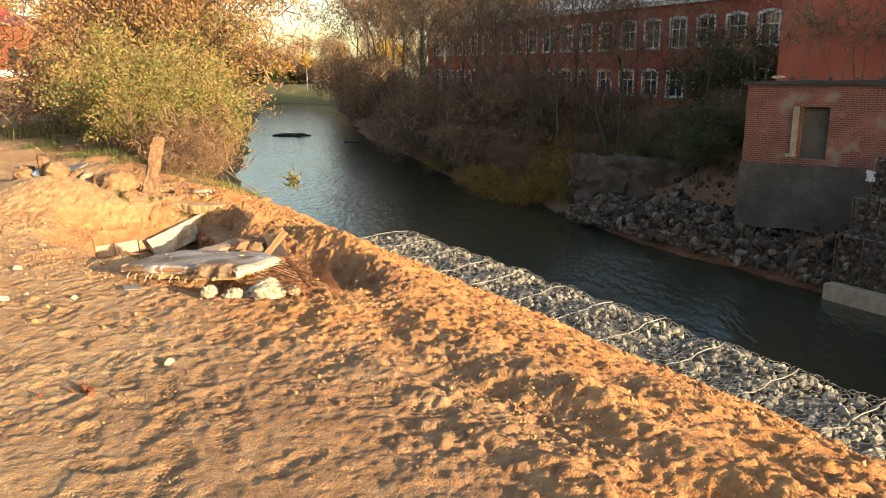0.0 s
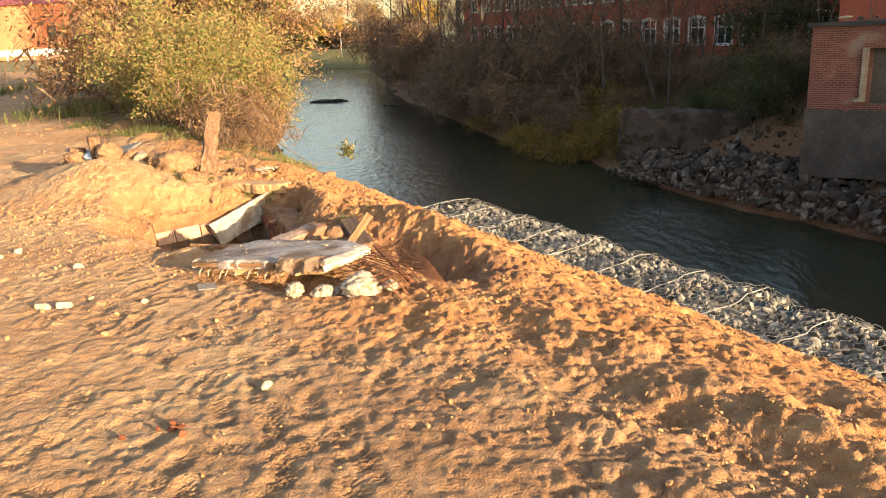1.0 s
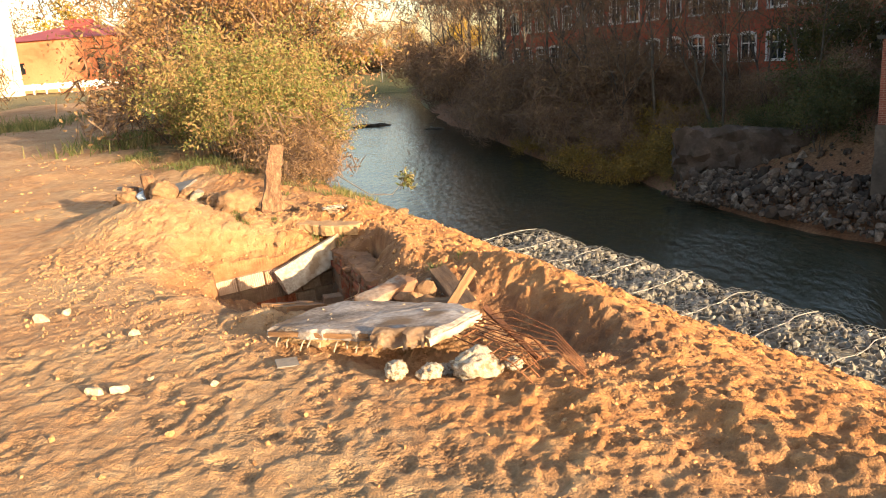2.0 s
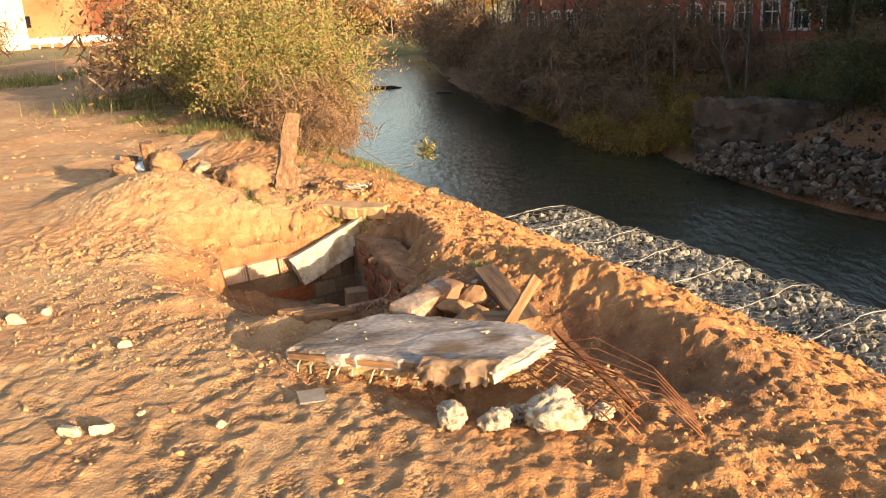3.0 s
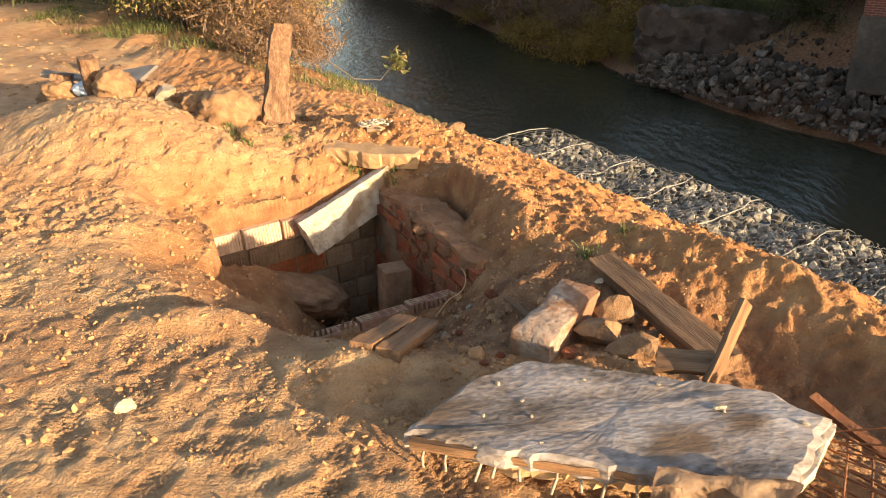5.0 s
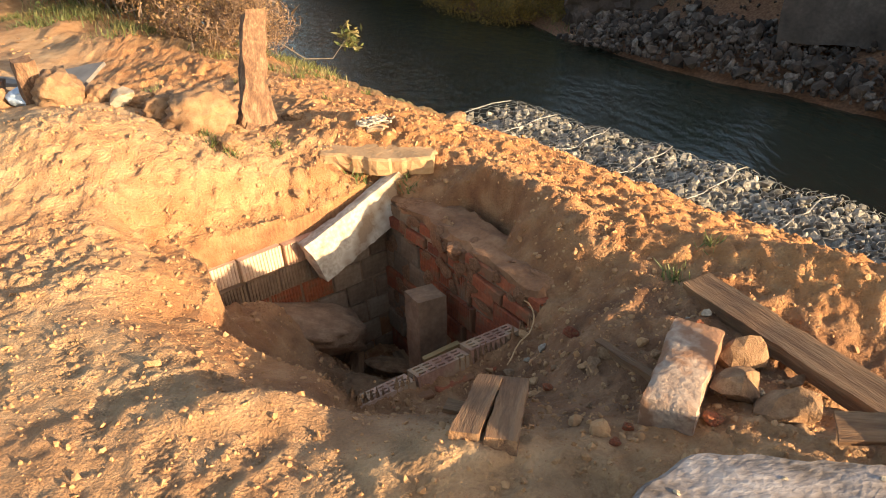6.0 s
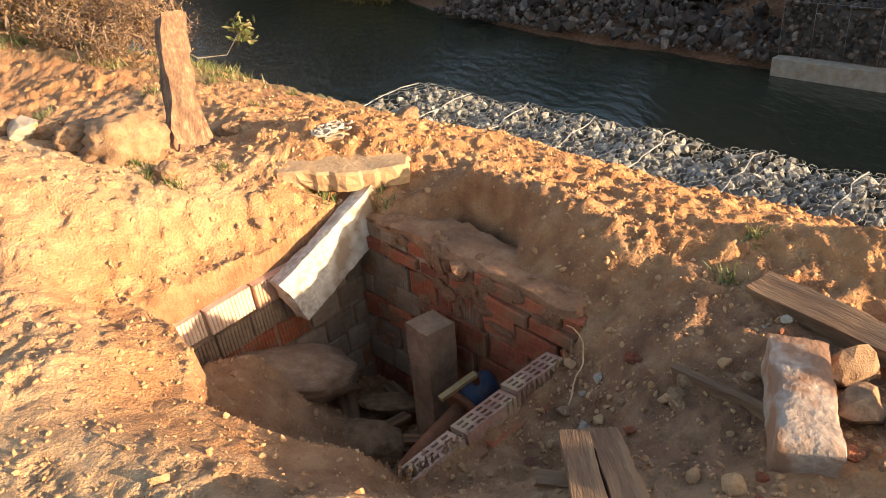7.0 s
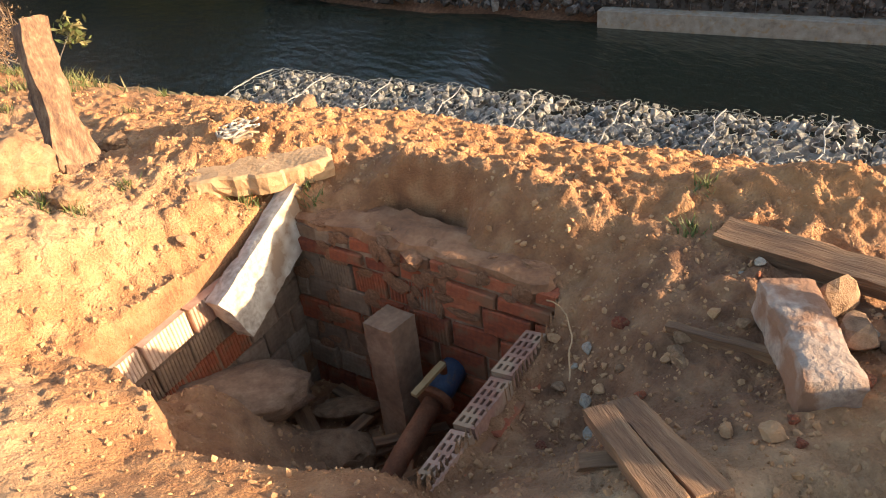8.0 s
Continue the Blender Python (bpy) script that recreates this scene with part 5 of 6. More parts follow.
def hollow_brick():
    """A brick with rows of slots through its upper face, which points up."""
    bm = bmesh.new()
    l, d, h = 0.25, 0.088, 0.065
    us = [0, 0.018, 0.048, 0.064, 0.094, 0.110, 0.140, 0.156, 0.186, 0.202, 0.232, 0.25]
    vs_ = [0, 0.012, 0.025, 0.038, 0.050, 0.063, 0.076, 0.088]
    for i in range(len(us) - 1):
        for j in range(len(vs_) - 1):
            slot = i % 2 == 1 and j % 2 == 1
            z = h - 0.04 if slot else h
            v = [bm.verts.new((u, w, z)) for u, w in ((us[i], vs_[j]), (us[i + 1], vs_[j]), (us[i + 1], vs_[j + 1]), (us[i], vs_[j + 1]))]
            bm.faces.new(v)
            if slot:
                t = [bm.verts.new((u, w, h)) for u, w in ((us[i], vs_[j]), (us[i + 1], vs_[j]), (us[i + 1], vs_[j + 1]), (us[i], vs_[j + 1]))]
                for k in range(4):
                    bm.faces.new((t[k], t[(k + 1) % 4], v[(k + 1) % 4], v[k]))
    for a, b in (((0, 0), (l, 0)), ((l, 0), (l, d)), ((l, d), (0, d)), ((0, d), (0, 0))):
        bm.faces.new([bm.verts.new(c) for c in ((a[0], a[1], 0), (b[0], b[1], 0), (b[0], b[1], h), (a[0], a[1], h))])
    bmesh.ops.remove_doubles(bm, verts=bm.verts, dist=0.0001)
    bmesh.ops.recalc_face_normals(bm, faces=bm.faces)
    me = bpy.data.meshes.new("brick")
    bm.to_mesh(me)
    bm.free()
    me.materials.append(HOLLOW)
    return me


hb = hollow_brick()
for k in range(3):
    part("brick", hb, None, front).matrix_basis = pose(0.03 + 0.262 * k, -0.055, -0.305 - 0.025 * k, 9, 3, 1.5 * (k - 1))
for r in range(6):
    for k in range(4):
        me = brick_mesh(0.238, 0.065, BRICK_MATS[0], 70 + r) if (r, k) == (0, 0) else me
        part("brick", me, None, front).matrix_basis = pose(-0.06 * (r % 2) + 0.25 * k, -0.04 + random.uniform(-0.005, 0.005), -0.385 - 0.077 * r)
part("mortar_bed", box(1.0, 0.1, 0.70, 0.45, 0.05, -1.12), MORTAR, front)

# fallen slab leaning into the pit
def put(name, bm, mat, m, label, category, group=""):
    """One worn piece as a thing of its own."""
    me = bpy.data.meshes.new(name)
    bm.to_mesh(me)
    bm.free()
    me.materials.append(mat)
    ob = new(name, me)
    ob.matrix_basis = m
    return tagged(ob, label, category, group)


def along(p, q, roll=0.0, mid=True):
    """Local x from p to q, the origin half way; local z is upwards as far as it can be."""
    p, q = Vector(p), Vector(q)
    x = (q - p).normalized()
    y = Vector((0, 0, 1)).cross(x).normalized()
    z = x.cross(y)
    m = Matrix((x, y, z)).transposed().to_4x4()
    m.translation = (p + q) / 2 if mid else p
    return m @ pose(0, 0, 0, roll)


bx = Vector((0.53, 0.367, 0.25)).normalized()
bw = Vector((-0.114, -0.022, 0.21))
bw = (bw - bx * bw.dot(bx)).normalized()
bt = bw.cross(bx)
bm4 = Matrix((bx, bt, bw)).transposed().to_4x4()
bm4.translation = Vector((-2.963, 8.618, -0.23)) + bt * 0.05
put("concrete_beam", rough_box(0.72, 0.10, 0.25, 0.03, 0.008, 11, 0.0, 0.009), LIMED, bm4, "pale limed concrete beam fallen across the pit corner", "beam")
for x, y, z, s, sd, mat, tag in ((-3.33, 8.38, -0.72, (0.66, 0.48, 0.36), 17, MORTAR, "dusty grey concrete chunk lying in the pit"), (-3.02, 8.10, -1.0, (0.34, 0.30, 0.30), 13, BROWN_STONE, "dark boulder on the pit floor"), (-3.42, 8.02, -0.88, (0.2, 0.16, 0.14), 15, CONCRETE, "dusty grey concrete chunk lying in the pit"), (-2.86, 8.36, -1.02, (0.3, 0.2, 0.16), 16, BROWN_STONE, "dark boulder on the pit floor")):
    ob = new("concrete_chunk", crumbly_mesh(sd, mat, "concrete_chunk", 0.55))
    ob.matrix_basis = pose(x, y, z, 16, -12, 30 + 9 * sd) @ Matrix.Diagonal((*s, 1))
    tagged(ob, tag, "rubble")
put("concrete_post", rough_box(0.16, 0.16, 0.86, 0.045, 0.004, 14, 0.0, 0.006), MORTAR, pose(-2.68, 8.06, -0.81, -2, 1, 22), "square concrete post standing in the pit", "post")

pipe = thing("pipe", "rusty water pipe with a blue gate valve", "pipe")
part("tube", tube([(-3.22, 7.50, -0.95), (-3.05, 7.61, -0.88), (-2.85, 7.73, -0.80), (-2.60, 7.88, -0.74)], 0.045, 12), RUST, pipe)
BLUE = material("blue_enamel", [(0.25, (0.02, 0.028, 0.05)), (0.55, (0.045, 0.065, 0.11)), (0.75, (0.13, 0.09, 0.06))], 9, 0.6, 0.3, 50)
valve = part("valve_body", tube([(-2.60, 7.88, -0.74), (-2.56, 7.905, -0.73), (-2.47, 7.96, -0.71), (-2.38, 8.01, -0.69)], 0.07, 12, radii=[0.045, 0.062, 0.068, 0.05]), BLUE, pipe, "blue painted valve")
for p, q in (((-2.615, 7.87, -0.745), (-2.59, 7.885, -0.737)), ((-2.42, 7.985, -0.70), (-2.395, 8.0, -0.692))):
    part("flange", tube([p, q], 0.085, 14), RUST, pipe)
part("tube", tube([(-2.40, 8.0, -0.695), (-2.27, 8.07, -0.67)], 0.045, 12), RUST, pipe)
part("stem", tube([(-2.52, 7.93, -0.68), (-2.53, 7.92, -0.60)], 0.018, 8), RUST, valve)
YELLOW = material("yellow_paint", [(0.2, (0.28, 0.16, 0.06)), (0.8, (0.48, 0.33, 0.14))], 9, 0.6, 0.2, 50)
part("lever", rough_box(0.2, 0.03, 0.018, 0.04, 0.002, 2), YELLOW, valve, "yellow lever").matrix_basis = along((-2.72, 7.83, -0.62), (-2.53, 7.90, -0.585))
rs = random.Random(9)
for k in range(16):
    x, y = -2.95 + rs.uniform(-0.3, 0.35), 8.1 + rs.uniform(-0.4, 0.4)
    l = rs.uniform(0.2, 0.45)
    put("board_scrap", rough_box(l, rs.uniform(0.04, 0.09), 0.02, 0.06, 0.003, k), WOOD, pose(x, y, -1.06 + rs.uniform(0, 0.08), rs.uniform(-15, 15), rs.uniform(-14, 14), rs.uniform(0, 180)), "dark broken board scrap on the pit floor", "board", "scraps in the pit")

# ledge of an old cover slab over the pit's far corner
def plate(points, top, thick, mat, name, label, category, jag=0.012, seed=0, tilt=None):
    """A broken plate with a ragged outline; tilt: rise of the top for each metre of x and y."""
    r = random.Random(seed)
    out = []
    for (ax, ay), (bx, by) in zip(points, points[1:] + points[:1]):
        k = max(2, int(math.hypot(bx - ax, by - ay) / 0.035))
        for i in range(k):
            out.append((ax + (bx - ax) * i / k + r.gauss(0, jag), ay + (by - ay) * i / k + r.gauss(0, jag)))
    cx, cy = sum(p[0] for p in out) / len(out), sum(p[1] for p in out) / len(out)
    gx_, gy_ = tilt or (0, 0)
    bm = bmesh.new()
    rings = []
    for f, dz, dn in ((0.0, 0, 0), (0.35, 0, 0), (0.7, 0, 0), (0.96, 0, 0), (1.0, -0.012, 0), (1.0, -thick * 0.6, 1), (0.985, -thick, 1)):
        ring = []
        for i, (x, y) in enumerate(out if f else [(cx, cy)]):
            px, py = (cx + (x - cx) * f, cy + (y - cy) * f) if f else (cx, cy)
            jit = r.gauss(0, 0.006) if dn else 0
            pz = top + (px - cx) * gx_ + (py - cy) * gy_ + dz + 0.012 * noise.noise(Vector((px * 7, py * 7, seed)))
            ring.append(bm.verts.new((px + jit, py + jit * 0.7, pz)))
        rings.append(ring)
    n = len(out)
    for i in range(n):
        bm.faces.new((rings[0][0], rings[1][i], rings[1][(i + 1) % n]))
        for a, b in zip(rings[1:-1], rings[2:]):
            bm.faces.new((a[i], b[i], b[(i + 1) % n], a[(i + 1) % n]))
    bm.faces.new(rings[-1][::-1])
    bmesh.ops.recalc_face_normals(bm, faces=bm.faces)
    return put(name, bm, mat, Matrix(), label, category)


plate([(-3.36, 9.5), (-3.18, 8.96), (-2.90, 8.84), (-2.60, 8.77), (-2.46, 8.96), (-2.56, 9.38), (-2.9, 9.62)], 0.085, 0.10, SANDY, "cover_slab", "sand crusted concrete cover slab overhanging the pit", "slab", 0.01, 3)

# the large broken slab
SLAB = material("slab_face", [(0.32, (0.10, 0.075, 0.058)), (0.5, (0.27, 0.225, 0.20)), (0.68, (0.43, 0.385, 0.36)), (0.8, (0.54, 0.50, 0.47))], 3.0, 0.75, 0.6, 34, spot=((0.14, 0.09, 0.055), 2.6, 0.53), stretch=(1.0, 1.7, 1.5))
slab = thing("broken_slab", "broken reinforced concrete slab with board marked grey face", "slab")
face = plate([(-2.50, 5.85), (-2.27, 6.09), (-2.12, 6.17), (-1.75, 6.06), (-1.41, 5.94), (-1.27, 5.79), (-1.37, 5.64), (-1.50, 5.50), (-1.62, 5.56), (-1.80, 5.60), (-2.21, 5.71)], 0.175, 0.06, SLAB, "face", "", "", 0.005, 6, (0.062, 0.03))
for key in ("label", "category"):
    if key in face:
        del face[key]
face.parent = slab
under = plate([(-2.44, 5.87), (-2.20, 6.05), (-2.08, 6.12), (-1.45, 5.91), (-1.36, 5.80), (-1.56, 5.58), (-1.80, 5.64), (-2.20, 5.75)], 0.11, 0.05, SANDY, "underside", "", "", 0.012, 7, (0.062, 0.03))
for key in ("label", "category"):
    if key in under:
        del under[key]
under.parent = slab
r = random.Random(4)
for k in range(9):
    t = (k + r.uniform(0.2, 0.8)) / 9
    x, y = -2.46 + 0.64 * t, 5.84 - 0.21 * t
    z = 0.10 + 0.062 * (x + 1.9)
    part("rebar_stub", tube([(x, y + 0.03, z), (x - 0.01, y - 0.015, z - 0.02), (x - r.uniform(0.005, 0.03), y - 0.03, z - r.uniform(0.03, 0.07))], 0.005, 6), CONCRETE, slab, "lime crusted bar end")
for p, q, w, sd in (((-1.52, 5.505, 0.137), (-1.385, 5.63, 0.150), 0.05, 72), ((-1.385, 5.63, 0.150), (-1.265, 5.785, 0.164), 0.045, 73), ((-1.265, 5.785, 0.166), (-1.395, 5.935, 0.162), 0.03, 74)):
    length = (Vector(q) - Vector(p)).length
    part("broken_edge", rough_box(length + 0.02, 0.035, w, 0.012, 0.008, sd, 0.0, 0.006), LIMED, slab, "pale broken concrete edge").matrix_basis = along(p, q, 0)
part("edge_board", rough_box(0.66, 0.03, 0.03, 0.03, 0.006, 71, 0.0, 0.005), WOOD, slab, "rust stained formwork board").matrix_basis = along((-2.49, 5.82, 0.10), (-1.85, 5.62, 0.138), 0)
# torn felt hanging over its near edge
FELT = material("torn_felt", [(0.2, (0.20, 0.11, 0.06)), (0.5, (0.38, 0.25, 0.16)), (0.8, (0.52, 0.40, 0.30))], 8, 0.9, 0.6, 40)
bm = bmesh.new()
nu, nv = 22, 12
grid = []
for j in range(nv + 1):
    row = []
    for i in range(nu + 1):
        u, v_ = i / nu, j / nv
        w = 0.85 + 0.5 * noise.noise(Vector((u * 3, 0, 2))) + 0.2 * noise.noise(Vector((u * 11, 0, 5)))
        p = Vector((-1.80 + 0.34 * u, 5.61 - 0.10 * u, 0.195 + 0.03 * u))
        p += Vector((-0.10, -0.16, 0)).normalized() * (0.03 + 0.10 * v_) * w + Vector((0, 0, -0.15)) * max(0, v_ - 0.2) ** 1.2 * w
        p += (noise.noise_vector(Vector((u * 4, v_ * 3, 1))) * 0.035 + noise.noise_vector(Vector((u * 13, v_ * 9, 4))) * 0.012) * (0.3 + v_)
        row.append(bm.verts.new(p))
    grid.append(row)
for j in range(nv):
    for i in range(nu):
        if j == nv - 1 and noise.noise(Vector((i * 0.37, 3, 3))) > 0.25:
            continue
        bm.faces.new((grid[j][i], grid[j][i + 1], grid[j + 1][i + 1], grid[j + 1][i]))
bmesh.ops.solidify(bm, geom=bm.faces[:], thickness=0.006)
for f in bm.faces:
    f.smooth = True
part("felt_flap", bm, FELT, slab, "torn brown roofing felt")

# bent reinforcement beside the slab
cage = thing("rebar_mesh", "bent rusty reinforcement mesh sticking out beside the slab", "rebar")
for k in range(7):
    a = Vector((-1.40 + 0.020 * k, 5.60 + 0.040 * k, 0.13 + 0.004 * k))
    b = a + Vector((0.38 + 0.05 * r.random(), -0.36 - 0.07 * r.random(), -0.09 + 0.06 * r.random()))
    part("bar", tube([a, a.lerp(b, 0.4) + Vector((0, 0, 0.035 * r.random())), a.lerp(b, 0.75) + Vector((0.02 * r.random(), 0, 0.02)), b + Vector((0, 0, -0.03))], 0.0035, 5), RUST, cage)
for k in range(7):
    t = 0.12 + 0.13 * k
    a = Vector((-1.36, 5.62, 0.155)).lerp(Vector((-0.98, 5.24, 0.05)), t)
    b = a + Vector((0.13, 0.24, -0.03))
    part("bar", tube([a - (b - a) * 0.2, a.lerp(b, 0.5) + Vector((0, 0, 0.015)), b], 0.0035, 5), RUST, cage)
for k in range(6):
    a = Vector((-1.28, 5.78 - 0.04 * k, 0.16))
    part("bar", tube([a, a + Vector((0.2, -0.05 - 0.03 * k, 0.06 - 0.02 * k)), a + Vector((0.42, -0.22 - 0.02 * k, 0.0)), a + Vector((0.55, -0.42, -0.1))], 0.003, 5), RUST, cage)
put("steel_strip", rough_box(0.62, 0.032, 0.02, 0.05, 0.006, 21), RUST, along((-1.24, 5.96, 0.16), (-0.95, 5.42, 0.06), 12), "rusty steel strip lying against the sand", "steel strip")

# blocks, beams and boards round the slab
put("concrete_block", rough_box(0.47, 0.17, 0.14, 0.022, 0.012, 22, 0.0, 0.012), WHITEWASH, pose(-1.935, 6.66, 0.03, 3, -4, 57), "whitewashed concrete block with chipped ends", "block")
put("wooden_beam", rough_box(0.98, 0.13, 0.07, 0.05, 0.006, 23, 0.0, 0.005), WOOD, along((-1.64, 7.26, 0.02), (-1.36, 6.33, 0.035), 8), "weathered brown wooden beam lying on clay", "beam")
put("wooden_board", rough_box(0.34, 0.06, 0.022, 0.04, 0.004, 24, 0.0, 0.004), WOOD, along((-1.47, 6.17, 0.10), (-1.34, 6.33, 0.26), 70), "splintered board sticking up beside the slab", "board")
put("wooden_board", rough_box(0.20, 0.11, 0.02, 0.03, 0.005, 25, 0.0, 0.006), WOOD, pose(-1.54, 6.26, 0.10, 18, -6, -20), "pale torn board end", "board")
for k, (x, y, s, t) in enumerate(((-1.77, 6.60, 0.22, 20), (-1.66, 6.47, 0.29, 70), (-1.68, 6.76, 0.19, 140))):
    ob = new("boulder", stone_mesh(130 + k, BROWN_STONE, 2, name="boulder"))
    ob.matrix_basis = pose(x, y, 0.02, 10 * k, 15, t) @ Matrix.Diagonal((s, s, s, 1))
    tagged(ob, "brown sandy boulder wedged beside the beam", "stone", "boulders by the beam")
planks = thing("plank", "short grey plank split along its middle", "plank", m=along((-2.485, 6.90, -0.085), (-2.645, 6.375, 0.07), -3))
part("half", rough_box(0.53, 0.098, 0.04, 0.03, 0.005, 26, 0.0, 0.004), WOOD, planks).matrix_basis = pose(0, 0.050, 0, 0, 0, 1)
part("half", rough_box(0.50, 0.090, 0.04, 0.03, 0.005, 27, 0.0, 0.004), WOOD, planks).matrix_basis = pose(0.012, -0.047, 0.003, 2, 0, -1.5)
put("wooden_board", rough_box(0.36, 0.03, 0.10, 0.04, 0.004, 28, 0.0, 0.004), WOOD, along((-2.09, 7.05, -0.10), (-1.96, 6.72, -0.07), 12), "half buried board standing on edge", "board")
put("wooden_board", rough_box(0.26, 0.05, 0.025, 0.03, 0.006, 29, 0.1, 0.004), WOOD, along((-2.72, 6.75, -0.06), (-2.50, 6.60, -0.03), 25), "splintered stick of wood in the sand", "board")
put("twig_line", tube([(-2.30 + 0.09 * math.sin(q / 11 * 3.3) * (1 - q / 16) - 0.011 * q, 7.45 - 0.027 * q + 0.006 * math.sin(q * 1.7), -0.10 - 0.009 * q + 0.01 * math.sin(q)) for q in range(12)], 0.003, 5), SANDY, Matrix(), "dry bent root on the pit's edge", "root")

# ---- post, scrap and stones behind the pit ----
POSTWOOD = material("post_wood", [(0.25, (0.05, 0.025, 0.015)), (0.5, (0.16, 0.085, 0.045)), (0.8, (0.34, 0.215, 0.12))], 14, 0.92, 0.8, 60, stretch=(1.6, 1.6, 0.8))
post = thing("wooden_post", "weathered leaning wooden post with a broken top", "post", m=pose(-3.634, 9.48, 0.04, -27, 4, 0) @ pose(0, 0, 0, 0, 0, 25))
bm = rough_box(0.19, 0.14, 1.02, 0.035, 0.022, 31, 0.22, 0.014)
for v in bm.verts:
    v.co.z += 0.30
    if v.co.z > 0.75:
        v.co.z += 0.25 * v.co.x
part("shaft", bm, POSTWOOD, post)
part("splinter", rough_box(0.09, 0.08, 0.46, 0.04, 0.014, 32, 0.45, 0.006), POSTWOOD, post).matrix_basis = pose(0.12, 0.0, 0.12, 0, -15, 0)
part("root_stub", rough_box(0.22, 0.14, 0.12, 0.04, 0.02, 33, 0.2, 0.01), POSTWOOD, post).matrix_basis = pose(0.02, -0.02, 0.03)


def on_ground(name, x, y, s, seed, mat, label, group="", lift=0.12, flat=0.75, turn=0, cuts=2):
    ob = new(name, crumbly_mesh(seed, mat, name, 0.85) if cuts > 2 else stone_mesh(seed, mat, cuts, flat, name))
    ob.matrix_basis = pose(x, y, stand(x, y, 0) + lift * s, 8, -6, turn) @ Matrix.Diagonal((s, s, s, 1))
    return tagged(ob, label, "stone", group)


for k, (x, y, s) in enumerate(((-3.90, 9.30, 0.42), (-4.14, 9.42, 0.26), (-4.56, 9.72, 0.26), (-4.80, 9.62, 0.36), (-4.95, 9.95, 0.24), (-4.30, 9.62, 0.20), (-5.25, 9.75, 0.28), (-4.66, 9.92, 0.22), (-3.85, 9.62, 0.16), (-3.4, 9.75, 0.14), (-2.3, 9.9, 0.16), (-5.42, 9.95, 0.26), (-4.45, 9.85, 0.18), (-5.1, 10.2, 0.2), (-3.70, 9.02, 0.14))):
    on_ground("boulder", x, y, s, 140 + k, BROWN_STONE, "sandy boulder on the mound beside the post", "boulders on the mound", 0.2, 0.85, 37 * k, 3)
on_ground("boulder", -4.40, 9.58, 0.22, 155, CONCRETE, "pale boulder among the scrap on the mound", "boulders on the mound", 0.25)
zt = stand(-4.9, 10.0, 0)
SHEET = material("slate_sheet", [(0.2, (0.12, 0.10, 0.085)), (0.8, (0.24, 0.215, 0.19))], 6, 0.7, 0.3, 40)
put("slate_sheet", rough_box(0.55, 0.34, 0.025, 0.06, 0.006, 41), SHEET, pose(-4.98, 10.15, zt + 0.20, 14, -10, -15), "grey asbestos sheet propped on stones", "sheet")
put("slate_sheet", rough_box(0.42, 0.3, 0.025, 0.06, 0.006, 42), SHEET, pose(-5.35, 10.15, zt + 0.22, -4, 12, 20), "grey asbestos sheet propped on stones", "sheet")
put("wood_stump", rough_box(0.14, 0.12, 0.30, 0.04, 0.012, 43, 0.15, 0.01), POSTWOOD, pose(-4.97, 9.66, stand(-4.97, 9.66, 0) + 0.14, 10, -6, 30), "short brown stump standing in the scrap", "stump")
put("wood_stump", rough_box(0.16, 0.14, 0.26, 0.04, 0.012, 44, 0.1, 0.01), POSTWOOD, pose(-5.3, 9.85, stand(-5.3, 9.85, 0) + 0.1, -5, 8, 10), "short brown stump standing in the scrap", "stump")
bm = bmesh.new()
bmesh.ops.create_icosphere(bm, subdivisions=3, radius=0.1)
for v in bm.verts:
    v.co += noise.noise_vector(v.co * 16) * 0.03
    v.co.z *= 0.6
put("plastic_bag", bm, material("blue_plastic", [(0.2, (0.20, 0.28, 0.40)), (0.8, (0.45, 0.52, 0.60))], 8, 0.4, 0.3, 40), pose(-5.05, 9.72, stand(-5.05, 9.72, 0) + 0.06), "crumpled pale blue plastic bag under the sheet", "bag")
zc = stand(-2.87, 9.2, 0)
wires = thing("rag", "tangle of white rags and wire on the slab", "rag", m=pose(-2.87, 9.2, max(0.08, zc)))
for k in range(7):
    rr_, px, py = r.uniform(0.05, 0.10), r.uniform(-0.06, 0.06), r.uniform(-0.06, 0.06)
    part("loop", tube([(px + rr_ * math.cos(a * 0.7), py + 0.7 * rr_ * math.sin(a * 0.7), 0.015 + 0.03 * abs(math.sin(a * 1.3 + k))) for a in range(9)], 0.007, 6), LIMED, wires)
part("cloth", rough_box(0.11, 0.08, 0.03, 0.014, 0.02, 51, 0.0, 0.01), LIMED, wires)

for k in range(12):
    x, y = -2.3 + r.random() * 0.95, 5.72 + r.random() * 0.32
    if x + y < 3.35 or x + y > 4.55:
        continue
    s = r.uniform(0.012, 0.04)
    ob = new("chip", stone_mesh(300 + k, WHITE_STONE, 1, name="chip"))
    ob.matrix_basis = pose(x, y, 0.180 + 0.062 * (x + 1.85) + 0.03 * (y - 5.83), 0, 0, 50 * k) @ Matrix.Diagonal((s * 1.4, s, s * 0.7, 1))
    tagged(ob, "pale concrete chip lying on the slab", "stone", "chips on the slab")
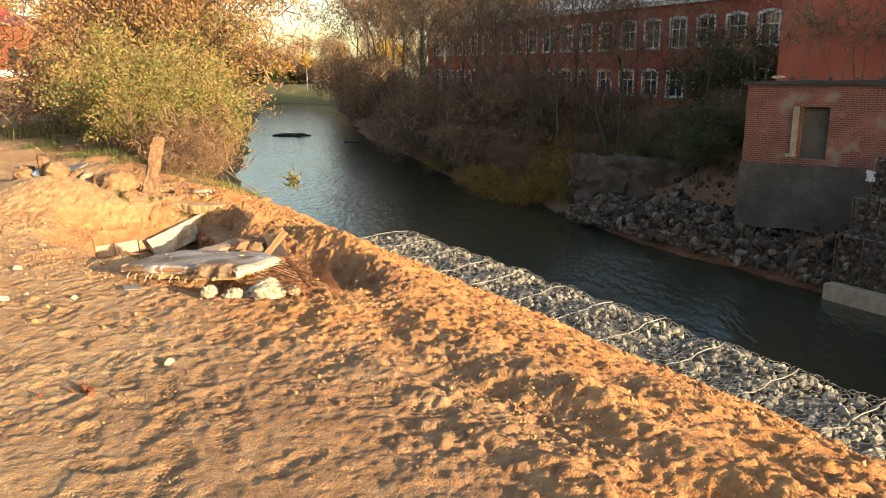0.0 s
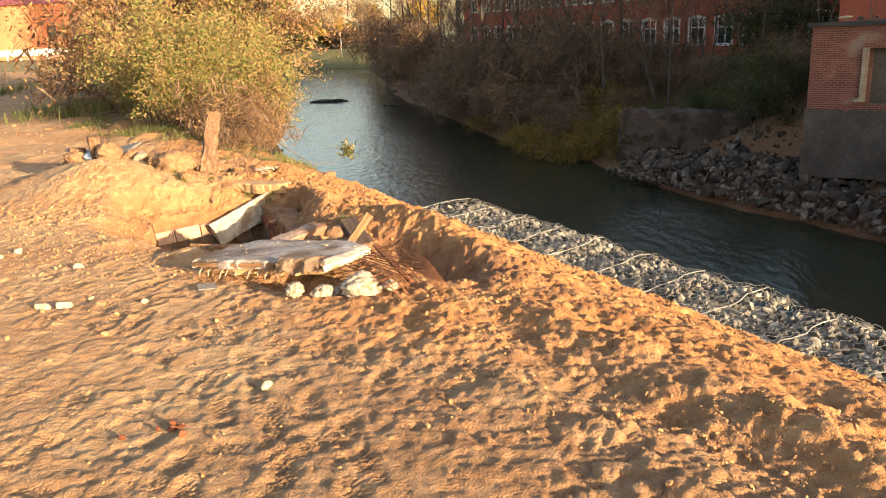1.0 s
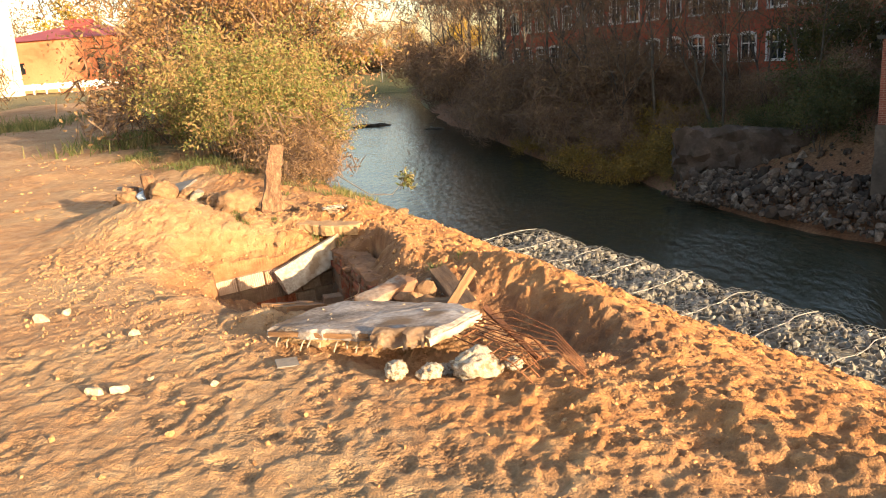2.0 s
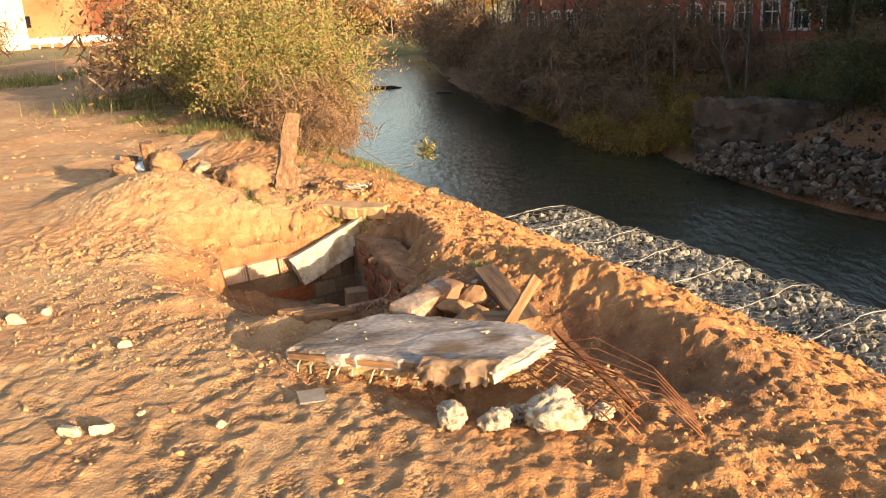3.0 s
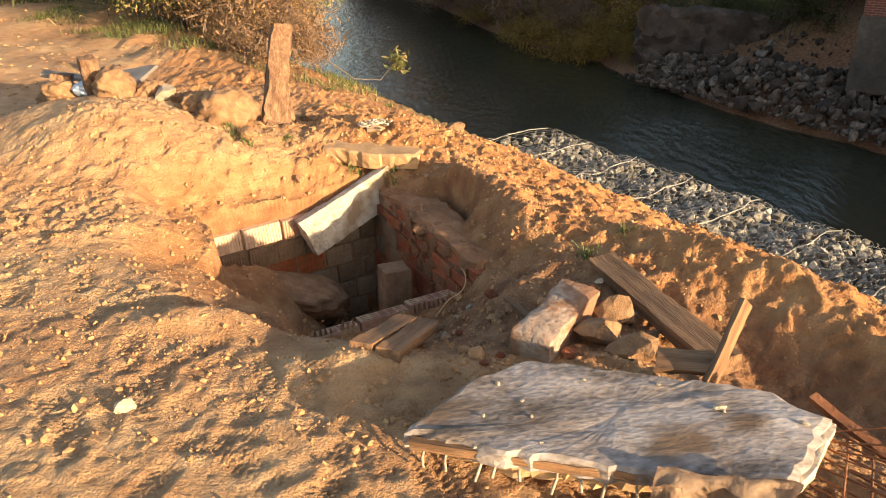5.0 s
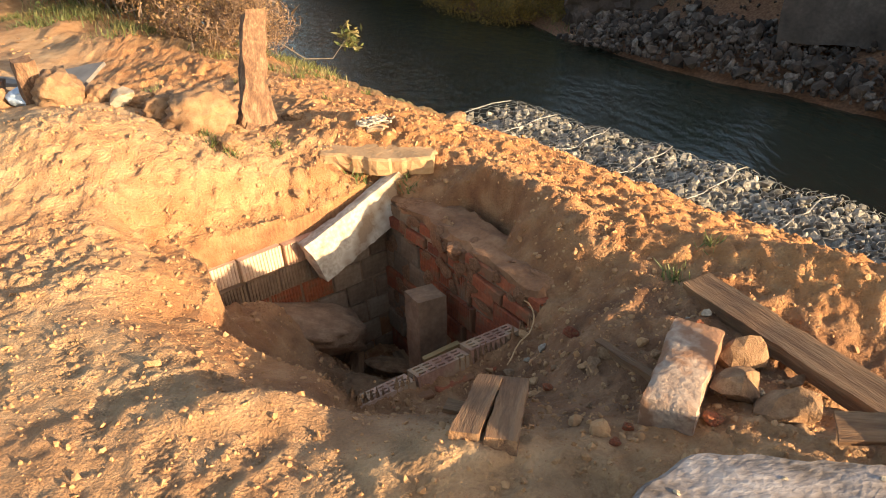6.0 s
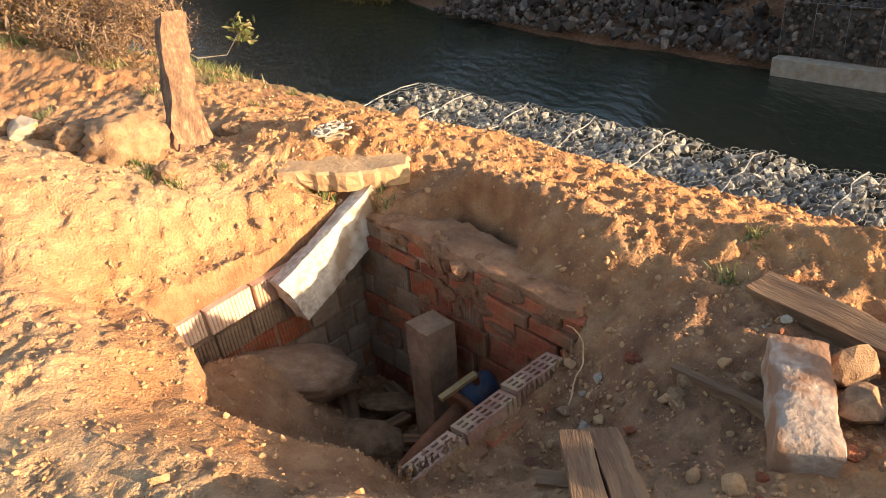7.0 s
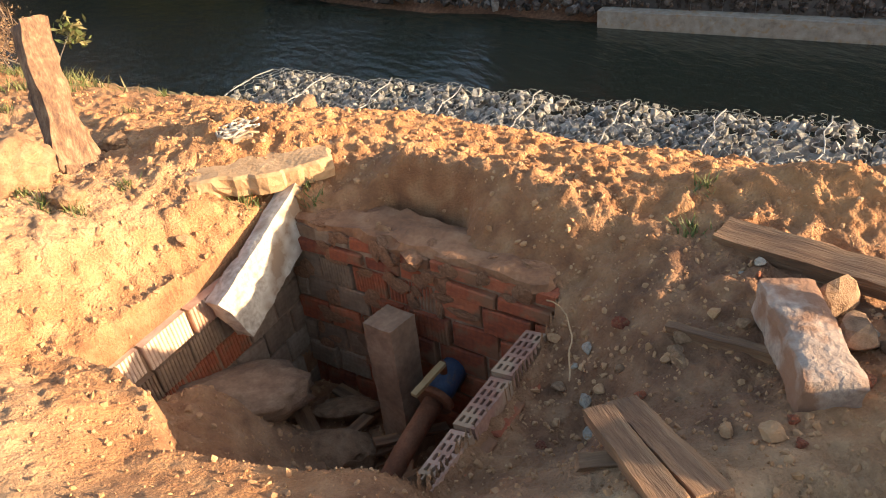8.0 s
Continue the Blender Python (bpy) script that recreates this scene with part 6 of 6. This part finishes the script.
# loose stones and litter on the track
for k, (x, y, s) in enumerate(((-1.27, 5.38, 0.25), (-1.50, 5.34, 0.14), (-1.67, 5.33, 0.13), (-1.69, 5.44, 0.11), (-1.08, 5.40, 0.10), (-1.44, 5.50, 0.12))):
    ob = new("lime_lump", crumbly_mesh(160 + k, LIMED, "lime_lump"))
    ob.matrix_basis = pose(x, y, stand(x, y, 0) + 0.24 * s, 0, 0, 50 * k) @ Matrix.Diagonal((s, s, s, 1))
    tagged(ob, "crumbling white lime lump below the slab", "stone", "lime lumps")
for k, (x, y, s) in enumerate(((-3.24, 5.24, 0.13), (-3.13, 5.26, 0.14), (-3.20, 5.16, 0.06), (-3.46, 6.11, 0.11), (-3.02, 5.41, 0.06), (-2.89, 5.43, 0.05), (-4.19, 6.6, 0.13), (-1.52, 4.05, 0.085), (-2.02, 3.02, 0.13), (-4.28, 6.45, 0.15), (-2.63, 5.32, 0.07), (-3.55, 5.42, 0.06), (-3.72, 7.02, 0.09), (-3.5, 7.0, 0.07), (-2.31, 7.39, 0.07), (-2.37, 6.93, 0.06), (-2.15, 6.93, 0.08), (-1.95, 6.99, 0.07), (-2.18, 6.97, 0.05), (-2.3, 6.6, 0.09), (-2.5, 7.13, 0.06), (-2.25, 6.5, 0.1), (-2.32, 7.12, 0.08), (-2.62, 4.75, 0.06), (-2.75, 4.4, 0.05), (-3.9, 8.05, 0.06), (-3.32, 8.72, 0.09))):
    on_ground("pebble", x, y, s * 0.8, 170 + k, WHITE_STONE if k < 12 and k % 3 != 2 else SANDSTONE, "pale loose stone lying on the sand", "loose stones", 0.1, 0.8, 61 * k)
for k in range(7):
    on_ground("brick_bit", -1.83 + r.gauss(0, 0.06), 3.65 + r.gauss(0, 0.05), r.uniform(0.03, 0.07), 200 + k, BRICK_MATS[0], "crumbled red brick bit on the track", "brick bits", 0.2, 0.7, 40 * k, 1)
rd = random.Random(23)
for k in range(34):
    a, d = rd.uniform(0, math.tau), rd.random() ** 0.6
    x, y = -2.08 + 0.62 * d * math.cos(a), 6.86 + 0.5 * d * math.sin(a)
    if inside(np.array([x]), np.array([y]), PIT)[0]:
        continue
    on_ground("rubble_bit", x, y, rd.uniform(0.025, 0.085), 230 + k % 9, (BROWN_STONE, CONCRETE, BROWN_STONE, BRICK_MATS[0])[k % 4], "broken stone or brick bit trodden into the dark soil", "rubble bits by the pit", 0.12, 0.7, 47 * k)
put("tile_shard", rough_box(0.12, 0.10, 0.008, 0.04, 0.002, 61), SHEET, pose(-2.31, 5.56, stand(-2.31, 5.56, 0) + 0.012, 6, 4, 25), "grey tile shard stuck in the sand", "tile")

# clods and crumbs strewn over the dug ground
g = np.random.default_rng(77)
cn, cs = [], []
px = np.concatenate([g.uniform(-5.5, 2.6, 60000), g.normal(-3.3, 0.9, 3000), g.normal(-2.4, 0.6, 2500)])
py = np.concatenate([g.uniform(1.8, 11.5, 60000), g.normal(8.1, 0.9, 3000), g.normal(6.9, 0.6, 2500)])
pn = NX * px + NY * py
dens = np.clip(0.05 + 0.9 * smooth(1.2, 2.4, pn) * smooth(-0.2, 0.5, vnoise(px, py, 0.6, 8)) + 0.5 * (np.hypot(px + 3, py - 8) < 2.2), 0, 1)
ok = (g.uniform(0, 1, len(px)) < dens) & (pn < 5.2)
px, py = px[ok], py[ok]
pz = ground_height(px, py)
size = 0.007 + g.exponential(0.012, len(px))
size = np.minimum(size, 0.055)
ms = [pose(x, y, z + s * 0.12, a, b, c) @ Matrix.Diagonal((s, s, s * 0.8, 1)) for x, y, z, s, a, b, c in zip(px, py, pz - 0.12 * size, size, g.uniform(0, 360, len(px)), g.uniform(0, 360, len(px)), g.uniform(0, 360, len(px)))]
px, py = g.uniform(-11, -2.6, 2600), g.uniform(10.0, 17.5, 2600)
ok = (NX * px + NY * py < 3.6) & (g.uniform(0, 1, 2600) < 0.25 + 0.75 * smooth(-0.1, 0.5, vnoise(px, py, 1.1, 12)))
ms += [pose(x, y, z + q * 0.05, 0, 0, a) @ Matrix.Diagonal((q * 1.3, q, q * 0.7, 1)) for x, y, z, q, a in zip(px[ok], py[ok], ground_height(px[ok], py[ok]), np.minimum(0.015 + g.exponential(0.022, ok.sum()), 0.13), g.uniform(0, 360, ok.sum()))]
tagged(new("clods", joined([stone_mesh(220 + k, SANDSTONE) for k in range(6)], ms, "clods", SANDSTONE)), "sandy clay clods and crumbs strewn over the bank", "clods", kind="stuff")
